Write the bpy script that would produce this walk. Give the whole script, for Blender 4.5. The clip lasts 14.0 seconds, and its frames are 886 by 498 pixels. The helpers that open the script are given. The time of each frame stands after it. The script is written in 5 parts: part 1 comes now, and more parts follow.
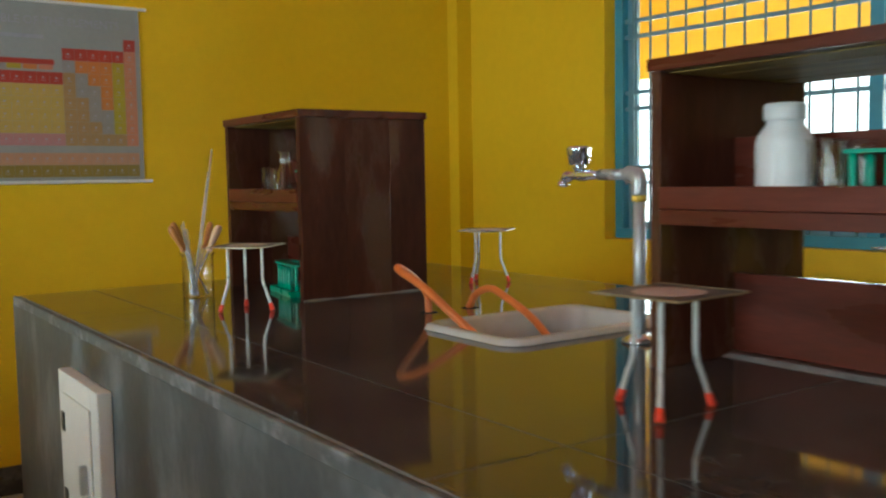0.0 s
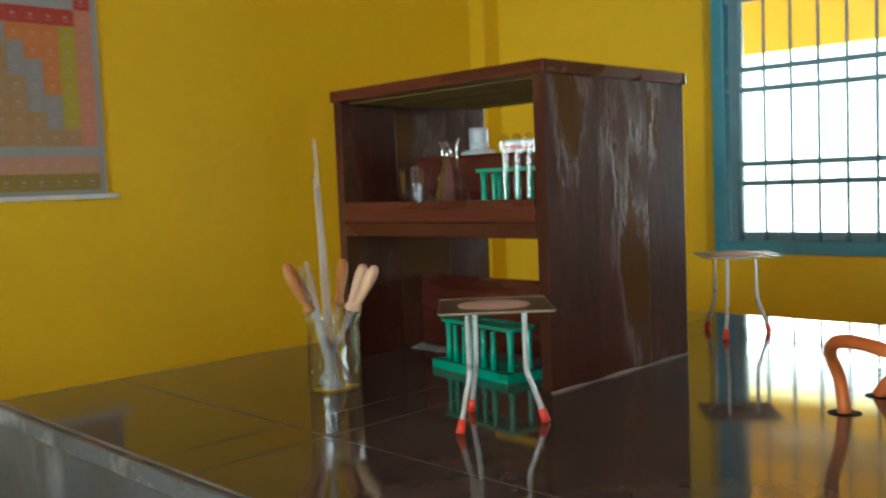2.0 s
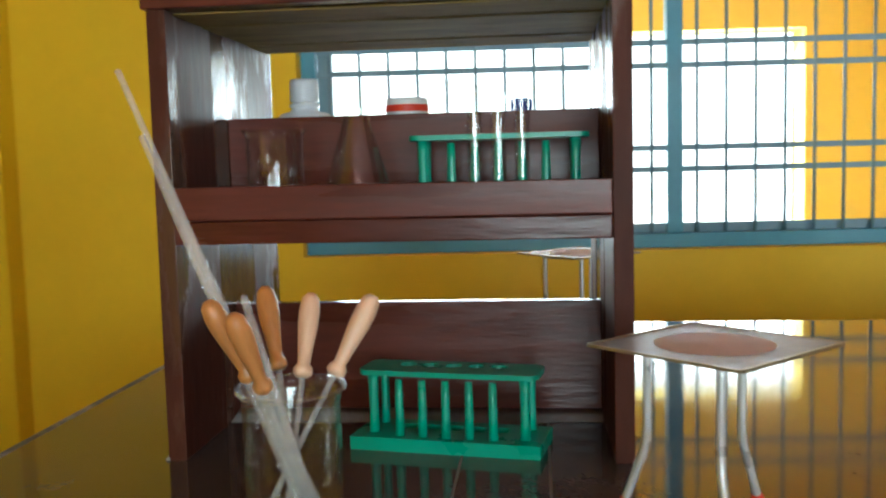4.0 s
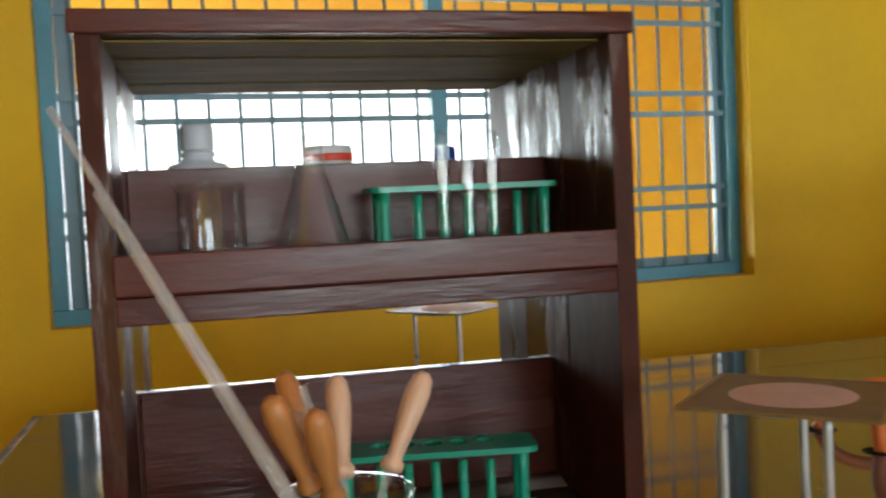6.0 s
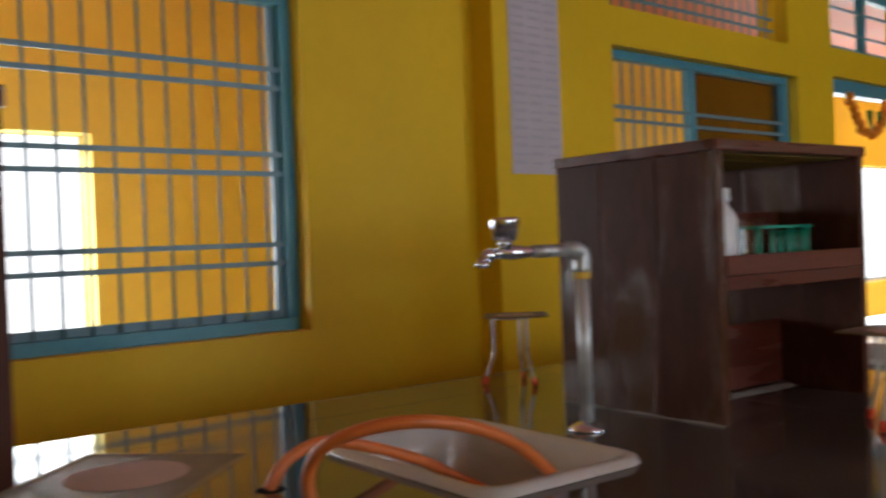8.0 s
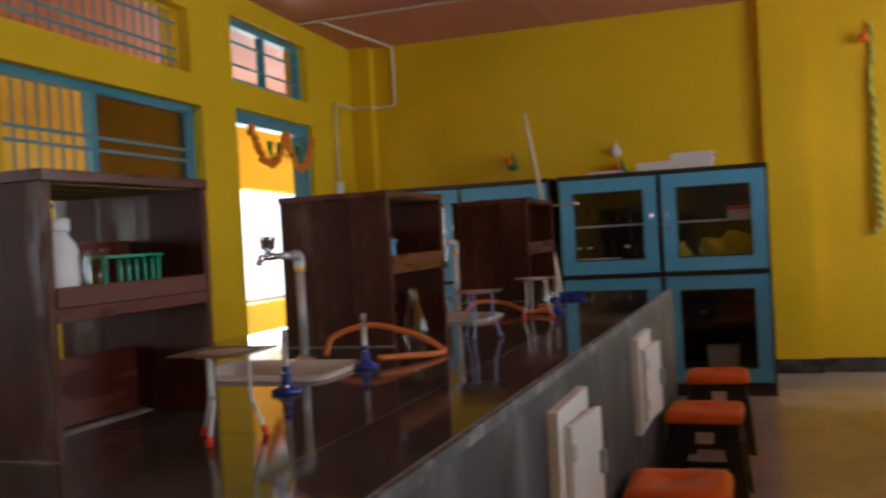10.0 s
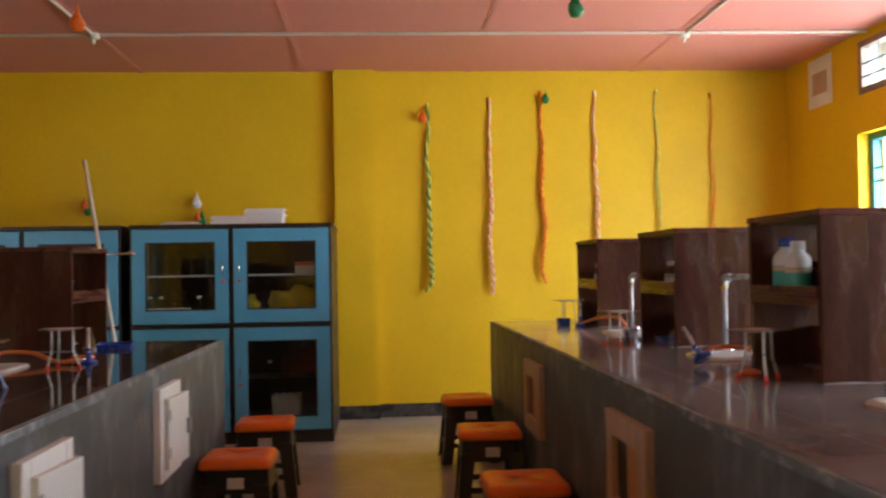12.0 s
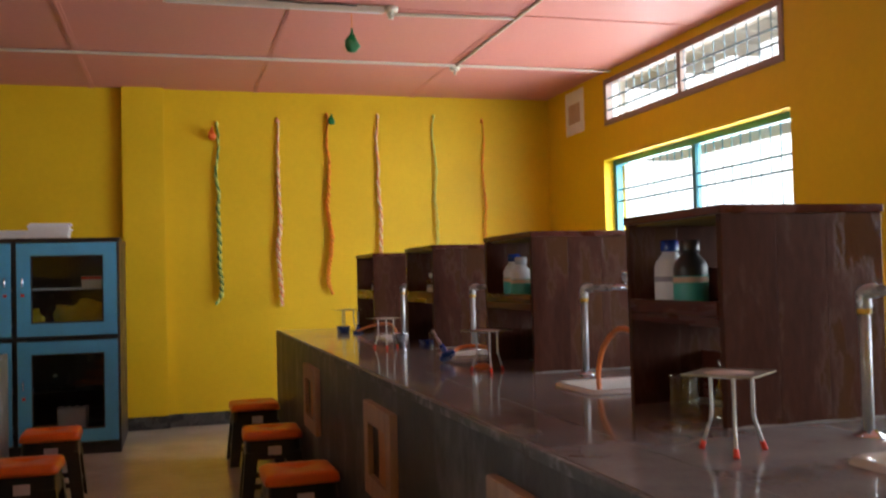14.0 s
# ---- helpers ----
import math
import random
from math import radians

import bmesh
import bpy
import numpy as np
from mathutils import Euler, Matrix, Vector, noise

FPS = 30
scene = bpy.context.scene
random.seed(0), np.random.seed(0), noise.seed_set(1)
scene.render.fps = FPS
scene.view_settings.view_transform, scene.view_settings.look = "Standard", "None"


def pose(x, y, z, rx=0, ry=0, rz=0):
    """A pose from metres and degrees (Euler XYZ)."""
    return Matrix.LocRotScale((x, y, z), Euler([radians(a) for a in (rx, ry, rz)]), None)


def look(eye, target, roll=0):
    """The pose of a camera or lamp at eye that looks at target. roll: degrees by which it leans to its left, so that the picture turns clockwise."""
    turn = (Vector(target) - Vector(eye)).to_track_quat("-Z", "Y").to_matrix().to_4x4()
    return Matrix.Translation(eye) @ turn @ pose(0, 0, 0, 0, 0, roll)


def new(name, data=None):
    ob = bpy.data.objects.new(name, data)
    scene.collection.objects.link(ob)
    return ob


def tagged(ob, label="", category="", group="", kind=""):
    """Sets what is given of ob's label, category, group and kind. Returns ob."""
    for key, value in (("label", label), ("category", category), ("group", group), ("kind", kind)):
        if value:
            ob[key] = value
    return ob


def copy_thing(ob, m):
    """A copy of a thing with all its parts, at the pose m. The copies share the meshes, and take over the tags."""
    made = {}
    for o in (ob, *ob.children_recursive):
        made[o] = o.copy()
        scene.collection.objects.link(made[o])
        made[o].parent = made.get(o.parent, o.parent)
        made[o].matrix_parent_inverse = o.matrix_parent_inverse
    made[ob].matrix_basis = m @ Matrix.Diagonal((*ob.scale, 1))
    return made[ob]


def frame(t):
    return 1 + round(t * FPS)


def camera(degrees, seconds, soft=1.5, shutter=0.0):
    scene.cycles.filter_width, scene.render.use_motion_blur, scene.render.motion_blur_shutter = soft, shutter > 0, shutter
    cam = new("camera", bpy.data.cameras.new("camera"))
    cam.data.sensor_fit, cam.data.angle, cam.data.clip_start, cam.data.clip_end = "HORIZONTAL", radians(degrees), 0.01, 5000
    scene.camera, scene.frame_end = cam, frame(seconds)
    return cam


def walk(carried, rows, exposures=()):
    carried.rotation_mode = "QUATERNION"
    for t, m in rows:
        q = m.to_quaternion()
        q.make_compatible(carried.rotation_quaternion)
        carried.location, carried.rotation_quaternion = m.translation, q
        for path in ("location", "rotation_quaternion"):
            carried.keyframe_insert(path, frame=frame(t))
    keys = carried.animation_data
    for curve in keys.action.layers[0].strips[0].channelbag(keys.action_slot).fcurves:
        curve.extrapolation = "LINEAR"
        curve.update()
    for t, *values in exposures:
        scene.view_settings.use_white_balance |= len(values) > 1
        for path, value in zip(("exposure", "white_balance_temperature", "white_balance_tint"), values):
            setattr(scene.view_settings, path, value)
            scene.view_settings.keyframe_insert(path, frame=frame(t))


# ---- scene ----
cam = camera(51.0, 14.0, soft=2.3, shutter=0.5)
PATH = [
    (0, (-0.482, -2.821, 1.205), (0.661, -1.186, 1.055), -1.0),
    (0.5, (-0.528, -2.509, 1.216), (0.68, -0.923, 1.056), -2.0),
    (1, (-0.496, -2.168, 1.211), (0.676, -0.554, 1.065), -3.1),
    (1.5, (-0.476, -1.844, 1.216), (0.712, -0.241, 1.08), -2.0),
    (2, (-0.48, -1.547, 1.213), (0.917, -0.123, 1.075), -2.3),
    (2.5, (-0.433, -1.274, 1.185), (1.096, 0.001, 0.994), -0.8),
    (3, (-0.407, -1.035, 1.194), (1.268, 0.034, 0.965), -1.0),
    (3.2, (-0.429, -0.928, 1.203), (1.368, -0.073, 0.998), -1.2),
    (5.3, (-0.193, -0.35, 1.203), (1.791, -0.562, 1.069), -2.0),
    (5.5, (-0.209, -0.329, 1.212), (1.768, -0.615, 1.114), -2.7),
    (6, (-0.232, -0.306, 1.215), (1.707, -0.789, 1.124), -2.7),
    (6.5, (-0.258, -0.318, 1.219), (1.648, -0.921, 1.139), -2.1),
    (7, (-0.288, -0.363, 1.229), (1.568, -1.105, 1.184), -2.5),
    (7.2, (-0.296, -0.405, 1.237), (1.529, -1.223, 1.209), -3.0),
    (7.5, (-0.31, -0.431, 1.234), (1.44, -1.399, 1.21), -2.5),
    (8, (-0.34, -0.504, 1.231), (1.26, -1.705, 1.214), -2.2),
    (8.5, (-0.373, -0.568, 1.231), (1.053, -1.97, 1.215), -2.0),
    (9, (-0.414, -0.63, 1.234), (0.785, -2.231, 1.217), -1.7),
    (9.2, (-0.427, -0.665, 1.231), (0.663, -2.341, 1.209), -1.9),
    (11.3, (-0.679, -0.434, 1.254), (-0.584, -2.431, 1.239), -2.1),
    (11.5, (-0.717, -0.44, 1.239), (-0.694, -2.44, 1.237), -1.5),
    (11.9, (-0.812, -0.434, 1.254), (-0.921, -2.43, 1.295), -1.8),
    (12, (-0.851, -0.433, 1.254), (-0.986, -2.427, 1.301), -1.0),
    (12.5, (-0.934, -0.338, 1.266), (-1.128, -2.327, 1.338), -1.6),
    (13, (-0.97, -0.261, 1.276), (-1.296, -2.233, 1.355), -2.1),
    (13.5, (-0.946, -0.103, 1.269), (-1.444, -2.036, 1.387), -1.8),
    (14, (-0.891, 0.083, 1.259), (-1.447, -1.837, 1.32), -1.5),
]
walk(cam, [(t, look(eye, target, roll)) for t, eye, target, roll in PATH],
     exposures=[(0, 0.2, 6000, -9), (2.5, 0.40, 5950, -8), (3.2, 0.43, 5950, -6), (5.5, 0.27, 6450, 5), (6.5, -0.05, 6450, 4), (7.5, -0.52, 6500, 9), (8.5, -0.58, 6500, 11), (9.2, -0.6, 6500, 11), (11.3, 0.0, 6500, 10), (12.5, 0.03, 6500, 10), (13.4, -0.1, 6500, 10), (14, -0.4, 6500, 11)])

# ---- world and light ----
world = bpy.data.worlds.new("sky")
scene.world = world
world.use_nodes = True
wn = world.node_tree.nodes
sky = wn.new("ShaderNodeTexSky")
sky.sky_type = "NISHITA"
sky.sun_disc = False
sky.sun_elevation = radians(36)
sky.sun_rotation = radians(73)
wn["Background"].inputs["Strength"].default_value = 0.15
world.node_tree.links.new(sky.outputs[0], wn["Background"].inputs["Color"])


def lamp(name, kind, m, energy, color=(1, 1, 1), size=(1, 1), angle=0.0):
    data = bpy.data.lights.new(name, kind)
    data.energy, data.color = energy, color
    if kind == "AREA":
        data.shape, data.size, data.size_y = "RECTANGLE", size[0], size[1]
    if kind == "SUN":
        data.angle = radians(angle)
    ob = new(name, data)
    ob.matrix_world = m
    return ob


lamp("sun", "SUN", look((20, 6, 15), (0, 0, 0)), 5.0, (1, 0.94, 0.84), angle=1.0)
# skylight standing in the real openings
DAY = (0.85, 0.94, 1)
lamp("east_window_light", "AREA", look((-4.72, -6.0, 1.58), (0, -6.0, 1.3)), 175, DAY, (2.4, 1.2))
lamp("east_window_light", "AREA", look((-4.72, -1.47, 1.58), (0, -1.47, 1.3)), 125, DAY, (2.4, 1.2))
lamp("east_ventilator_light", "AREA", look((-4.68, -6.0, 2.73), (0, -6.0, 1.6)), 40, DAY, (2.3, 0.36))
lamp("corridor_opening_light", "AREA", look((4.9, 0.27, 1.2), (0, 0.27, 1.3)), 190, DAY, (4.6, 1.15))
lamp("corridor_opening_light", "AREA", look((5.55, -11.2, 1.2), (0, -10.9, 1.3)), 190, DAY, (4.2, 1.15))


# ---- materials ----
def material(name, base, rough=0.6, metal=0.0, var=0.12, scale=6.0, fine=60.0, bump=0.1, stretch=(1, 1, 1),
             spec=0.5, coat=0.0, stain=None, stain_amount=0.0, stain_scale=2.0, rough_var=0.1, relief=0.004, space="Object",
             patch=(0.5, 0.68), patch_rough=None, patch_spec=0.5, apart=False):
    """A surface with broad and fine variation, fine relief and optional stains."""
    mat = bpy.data.materials.new(name)
    mat.use_nodes = True
    nt = mat.node_tree
    n, l = nt.nodes, nt.links
    b = n["Principled BSDF"]
    b.inputs["Metallic"].default_value = metal
    b.inputs["Specular IOR Level"].default_value = spec
    b.inputs["Coat Weight"].default_value = coat
    b.inputs["Coat Roughness"].default_value = 0.08
    tc, mp = n.new("ShaderNodeTexCoord"), n.new("ShaderNodeMapping")
    mp.inputs["Scale"].default_value = stretch
    l.new(tc.outputs[space], mp.inputs[0])
    if apart:
        info, away = n.new("ShaderNodeObjectInfo"), n.new("ShaderNodeMath")
        away.operation = "MULTIPLY"
        away.inputs[1].default_value = 23.0
        l.new(info.outputs["Random"], away.inputs[0])
        l.new(away.outputs[0], mp.inputs["Location"])
    big, small = n.new("ShaderNodeTexNoise"), n.new("ShaderNodeTexNoise")
    big.inputs["Scale"].default_value, small.inputs["Scale"].default_value = scale, fine
    big.inputs["Detail"].default_value, small.inputs["Detail"].default_value = 5, 4
    for t in (big, small):
        l.new(mp.outputs[0], t.inputs["Vector"])
    add = n.new("ShaderNodeMath")
    add.operation = "MULTIPLY_ADD"
    add.inputs[1].default_value = 0.4
    l.new(small.outputs["Fac"], add.inputs[0])
    l.new(big.outputs["Fac"], add.inputs[2])
    ramp = n.new("ShaderNodeMapRange")
    for i, v in ((1, 0.45), (2, 0.95), (3, 1 - var), (4, 1 + var)):
        ramp.inputs[i].default_value = v
    l.new(add.outputs[0], ramp.inputs[0])
    mul = n.new("ShaderNodeVectorMath")
    mul.operation = "SCALE"
    mul.inputs[0].default_value = base
    l.new(ramp.outputs[0], mul.inputs["Scale"])
    color = mul.outputs[0]
    if stain:
        sn, cr, mix = n.new("ShaderNodeTexNoise"), n.new("ShaderNodeMapRange"), n.new("ShaderNodeMix")
        sn.inputs["Scale"].default_value, sn.inputs["Detail"].default_value = stain_scale, 8
        sn.inputs["Roughness"].default_value = 0.65
        l.new(mp.outputs[0], sn.inputs["Vector"])
        for i, v in ((1, patch[0]), (2, patch[1]), (3, 0.0), (4, stain_amount)):
            cr.inputs[i].default_value = v
        l.new(sn.outputs["Fac"], cr.inputs[0])
        mix.data_type = "RGBA"
        mix.inputs["B"].default_value = (*stain, 1)
        l.new(cr.outputs[0], mix.inputs["Factor"])
        l.new(color, mix.inputs["A"])
        color = mix.outputs["Result"]
    l.new(color, b.inputs["Base Color"])
    rr = n.new("ShaderNodeMapRange")
    for i, v in ((1, 0.35), (2, 0.75), (3, max(0.02, rough - rough_var)), (4, min(1, rough + rough_var))):
        rr.inputs[i].default_value = v
    l.new(big.outputs["Fac"], rr.inputs[0])
    gloss, height = rr.outputs[0], add.outputs[0]
    if patch_rough is not None:
        mr, hm = n.new("ShaderNodeMix"), n.new("ShaderNodeMath")
        mr.inputs["B"].default_value = patch_rough
        l.new(cr.outputs[0], mr.inputs["Factor"])
        l.new(gloss, mr.inputs["A"])
        gloss = mr.outputs["Result"]
        ms = n.new("ShaderNodeMix")
        ms.inputs["A"].default_value, ms.inputs["B"].default_value = spec, patch_spec
        l.new(cr.outputs[0], ms.inputs["Factor"])
        l.new(ms.outputs["Result"], b.inputs["Specular IOR Level"])
        hm.operation = "MULTIPLY_ADD"
        hm.inputs[1].default_value = -0.5
        l.new(cr.outputs[0], hm.inputs[0])
        l.new(height, hm.inputs[2])
        height = hm.outputs[0]
    l.new(gloss, b.inputs["Roughness"])
    if bump:
        bp = n.new("ShaderNodeBump")
        bp.inputs["Strength"].default_value, bp.inputs["Distance"].default_value = bump, relief
        l.new(height, bp.inputs["Height"])
        l.new(bp.outputs[0], b.inputs["Normal"])
    return mat


def glass(name, tint=(1, 1, 1), gloss=(0.05, 0.75)):
    """Thin clear glass: seen through, glossier towards grazing angles."""
    mat = bpy.data.materials.new(name)
    mat.use_nodes = True
    n, l = mat.node_tree.nodes, mat.node_tree.links
    n.remove(n["Principled BSDF"])
    clear, shine, mix = n.new("ShaderNodeBsdfTransparent"), n.new("ShaderNodeBsdfGlossy"), n.new("ShaderNodeMixShader")
    clear.inputs["Color"].default_value = (*tint, 1)
    shine.inputs["Roughness"].default_value = 0.03
    lw, pw, mr = n.new("ShaderNodeLayerWeight"), n.new("ShaderNodeMath"), n.new("ShaderNodeMapRange")
    lw.inputs["Blend"].default_value = 0.5
    pw.operation = "POWER"
    pw.inputs[1].default_value = 3.0
    l.new(lw.outputs["Facing"], pw.inputs[0])
    mr.inputs[3].default_value, mr.inputs[4].default_value = gloss
    l.new(pw.outputs[0], mr.inputs[0])
    l.new(mr.outputs[0], mix.inputs[0])
    l.new(clear.outputs[0], mix.inputs[1])
    l.new(shine.outputs[0], mix.inputs[2])
    l.new(mix.outputs[0], n["Material Output"].inputs["Surface"])
    return mat


YELLOW = material("yellow_wall_paint", (0.72, 0.47, 0.014), 0.55, var=0.07, scale=1.3, fine=25, bump=0.06,
                  stain=(0.60, 0.38, 0.012), stain_amount=0.3, stain_scale=1.1, spec=0.25)
PINK = material("pink_ceiling_board", (0.66, 0.25, 0.21), 0.6, var=0.06, scale=1.5, fine=30, bump=0.05)
GRANITE = material("dark_polished_stone", (0.068, 0.060, 0.056), 0.075, var=0.35, scale=4, fine=160, bump=0.015,
                   stain=(0.15, 0.145, 0.14), stain_amount=0.5, stain_scale=3, rough_var=0.04, spec=0.42)
CEMENT = material("grey_cement_plaster", (0.070, 0.078, 0.083), 0.5, var=0.45, scale=5, fine=50, bump=0.2,
                  stain=(0.26, 0.28, 0.295), stain_amount=0.6, stain_scale=3.2, stretch=(1.5, 1.5, 0.8))
WOOD = material("dark_varnished_wood", (0.066, 0.020, 0.012), 0.52, var=0.45, scale=5, fine=45, bump=0.30, stretch=(1.5, 1.5, 0.42), rough_var=0.10, spec=0.10,
                stain=(0.082, 0.037, 0.019), stain_amount=0.85, stain_scale=5.0, relief=0.005, patch=(0.51, 0.58), patch_rough=0.11, patch_spec=0.26, apart=True)
FLOOR = material("pale_floor_stone", (0.50, 0.46, 0.40), 0.17, var=0.12, scale=2, fine=40, bump=0.03,
                 stain=(0.3, 0.26, 0.21), stain_amount=0.4, stain_scale=1.6)
BLUE = material("sky_blue_paint", (0.10, 0.40, 0.66), 0.38, var=0.08, scale=5, fine=40, bump=0.08)
BLACKWOOD = material("dark_brown_frame_wood", (0.03, 0.02, 0.018), 0.4, var=0.3, scale=6, fine=50)
ORANGE = material("orange_plastic", (0.85, 0.16, 0.012), 0.35, var=0.05, scale=8, fine=60, bump=0.05)
BLACK = material("black_plastic", (0.02, 0.02, 0.022), 0.4, var=0.1, scale=8, bump=0.05)
WHITE = material("white_paint", (0.78, 0.78, 0.76), 0.45, var=0.05, scale=4, bump=0.04)


# ---- building helpers ----
def box(bm, x0, x1, y0, y1, z0, z1):
    r = bmesh.ops.create_cube(bm, size=1)["verts"]
    bmesh.ops.scale(bm, verts=r, vec=(abs(x1 - x0), abs(y1 - y0), abs(z1 - z0)))
    bmesh.ops.translate(bm, verts=r, vec=((x0 + x1) / 2, (y0 + y1) / 2, (z0 + z1) / 2))
    return r


def mesh_of(name, bm, mat, bevel=0.0, smooth=False, seg=2):
    if bevel:
        bmesh.ops.bevel(bm, geom=bm.edges[:], offset=bevel, segments=seg, affect="EDGES", profile=0.6)
    bmesh.ops.recalc_face_normals(bm, faces=bm.faces[:])
    me = bpy.data.meshes.new(name)
    bm.to_mesh(me)
    bm.free()
    if smooth:
        for p in me.polygons:
            p.use_smooth = True
    me.materials.append(mat)
    return me


def part(name, bm, mat, parent=None, label="", bevel=0.0, smooth=False, at=None):
    ob = new(name, mesh_of(name, bm, mat, bevel, smooth))
    if parent is not None:
        ob.parent = parent
    if at is not None:
        ob.matrix_basis = at
    if label:
        ob["label"] = label
    return ob


def slab(name, x0, x1, y0, y1, z0, z1, mat, parent=None, bevel=0.0, label=""):
    bm = bmesh.new()
    box(bm, x0, x1, y0, y1, z0, z1)
    return part(name, bm, mat, parent, label, bevel)


def thing(name, m, label, category, group="", kind=""):
    ob = new(name)
    ob.empty_display_size = 0.1
    ob.matrix_basis = m
    return tagged(ob, label, category, group, kind)


def structure(ob, label, category):
    return tagged(ob, label, category, kind="structure")


def askew(ob):
    ob.matrix_basis = SKEW @ ob.matrix_basis
    return ob


def wall_with_openings(name, axis, face, thick, a0, a1, z0, z1, holes, mat):
    """A wall in the plane axis = face; holes: (a0, a1, z0, z1) along the wall."""
    bm = bmesh.new()
    cuts = sorted({a0, a1, *[h[0] for h in holes], *[h[1] for h in holes]})
    f0, f1 = sorted((face, face + thick))
    for p, q in zip(cuts, cuts[1:]):
        mid, z = (p + q) / 2, z0
        for h in sorted([h for h in holes if h[0] < mid < h[1]], key=lambda h: h[2]):
            if h[2] > z:
                box(bm, f0, f1, p, q, z, h[2]) if axis == "x" else box(bm, p, q, f0, f1, z, h[2])
            z = h[3]
        if z < z1:
            box(bm, f0, f1, p, q, z, z1) if axis == "x" else box(bm, p, q, f0, f1, z, z1)
    bmesh.ops.remove_doubles(bm, verts=bm.verts[:], dist=1e-5)
    return part(name, bm, mat)


# ---- the room ----
CEIL, FAR, END, EAST, WEST, OUTER = 3.0, -8.5, 1.08, -4.5, 2.46, 3.4
# the corridor wall stands a little askew to the benches; all that belongs to it is turned with it
SKEW = Matrix.Translation((WEST, 0, 0)) @ Matrix.Rotation(radians(4.29), 4, "Z") @ Matrix.Translation((-WEST, 0, 0))
WIN1 = (-2.13, 0.125, 0.93, 2.15)
WIN2 = (-5.71, -3.905, 0.93, 2.155)
DOOR = (-7.50, -6.165, 0.0, 2.20)
VENT1, VENT2, VENTD = (-2.12, 0.14, 2.345, 2.75), (-5.60, -3.90, 2.345, 2.75), (-7.44, -6.15, 2.385, 2.84)
WINE2 = (-2.75, -0.20, 0.92, 2.24)
WINE = (-7.27, -4.72, 0.92, 2.24)
VENTE = (-7.22, -4.75, 2.53, 2.93)
structure(slab("floor", EAST - 0.3, OUTER - 0.25, FAR - 0.3, END + 0.3, -0.1, 0, FLOOR), "pale polished stone floor with faint stains", "floor")
structure(slab("ceiling", EAST - 0.2, OUTER, FAR - 0.2, END + 0.2, CEIL, CEIL + 0.1, PINK), "pink painted board ceiling with raised joint strips", "ceiling")
askew(structure(wall_with_openings("wall_west", "x", WEST, 0.2, FAR - 0.05, END + 0.1, 0, CEIL - 0.001, [WIN1, WIN2, DOOR, VENT1, VENT2, VENTD], YELLOW), "yellow painted corridor wall with window and door openings", "wall"))
structure(wall_with_openings("wall_east", "x", EAST, -0.2, FAR, END, 0, CEIL, [WINE, WINE2, VENTE], YELLOW), "yellow painted outer wall with window openings", "wall")
structure(slab("wall_south", EAST - 0.2, OUTER, FAR - 0.2, FAR, 0, CEIL, YELLOW), "yellow painted far wall", "wall")
structure(slab("wall_north", EAST - 0.2, WEST + 0.2, END, END + 0.2, 0, CEIL, YELLOW), "yellow painted end wall", "wall")
structure(slab("column", -0.82, -0.47, FAR, FAR + 0.07, 0, CEIL, YELLOW), "yellow painted wall column", "column")
askew(structure(slab("column", WEST - 0.13, WEST, -3.42, -2.965, 0, CEIL, YELLOW), "yellow painted wall column", "column"))
structure(slab("column", 2.89, 3.2, FAR, FAR + 0.1, 0, CEIL, YELLOW), "yellow painted corner column", "column")
structure(slab("column", 2.297, 2.5, 1.0, END, 0, CEIL, YELLOW), "yellow painted corner column", "column")
GLASS = glass("clear_glass", (0.99, 0.997, 0.995), (0.06, 0.8))
RODGLASS = material("solid_glass_rod", (0.80, 0.80, 0.76), 0.08, var=0.05, scale=20, bump=0, rough_var=0.02)
RODGLASS.node_tree.nodes["Principled BSDF"].inputs["Alpha"].default_value = 0.3
PANE = glass("cupboard_glass", (0.84, 0.87, 0.87))
STEEL = material("galvanised_pipe", (0.44, 0.455, 0.47), 0.36, 0.4, var=0.2, scale=12, fine=80, bump=0.1,
                 stain=(0.36, 0.35, 0.33), stain_amount=0.4, stain_scale=9)
CHROME = material("chrome", (0.70, 0.76, 0.86), 0.12, 0.9, var=0.04, bump=0, rough_var=0.03)
WOOD_H = material("dark_varnished_wood_rail", (0.088, 0.0185, 0.011), 0.34, var=0.4, scale=5, fine=60, bump=0.22, stretch=(3, 0.4, 3), rough_var=0.16, spec=0.26,
                  stain=(0.05, 0.022, 0.018), stain_amount=0.6, stain_scale=3, relief=0.005, apart=True)
RAWWOOD = material("olive_plywood", (0.28, 0.19, 0.06), 0.8, spec=0.03, var=0.45, scale=5, fine=50, bump=0.1, stretch=(3, 0.5, 3))
FRAMEWOOD = material("pinkish_raw_timber", (0.50, 0.34, 0.25), 0.6, var=0.2, scale=6, fine=60, bump=0.15, stretch=(3, 3, 0.5),
                     stain=(0.33, 0.2, 0.13), stain_amount=0.5, stain_scale=5)
HANDLE_BROWN = material("turned_brown_wood", (0.50, 0.215, 0.065), 0.4, var=0.2, scale=18, fine=120, bump=0.05, stretch=(3, 3, 0.6))
HANDLE_PALE = material("turned_pale_wood", (0.72, 0.47, 0.30), 0.45, var=0.12, scale=18, fine=120, bump=0.05, stretch=(3, 3, 0.6))
HOSE = material("orange_rubber", (0.62, 0.16, 0.035), 0.5, var=0.12, scale=20, fine=90, bump=0.06)
RED = material("red_rubber", (0.75, 0.05, 0.02), 0.45, var=0.08, scale=30, bump=0.03)
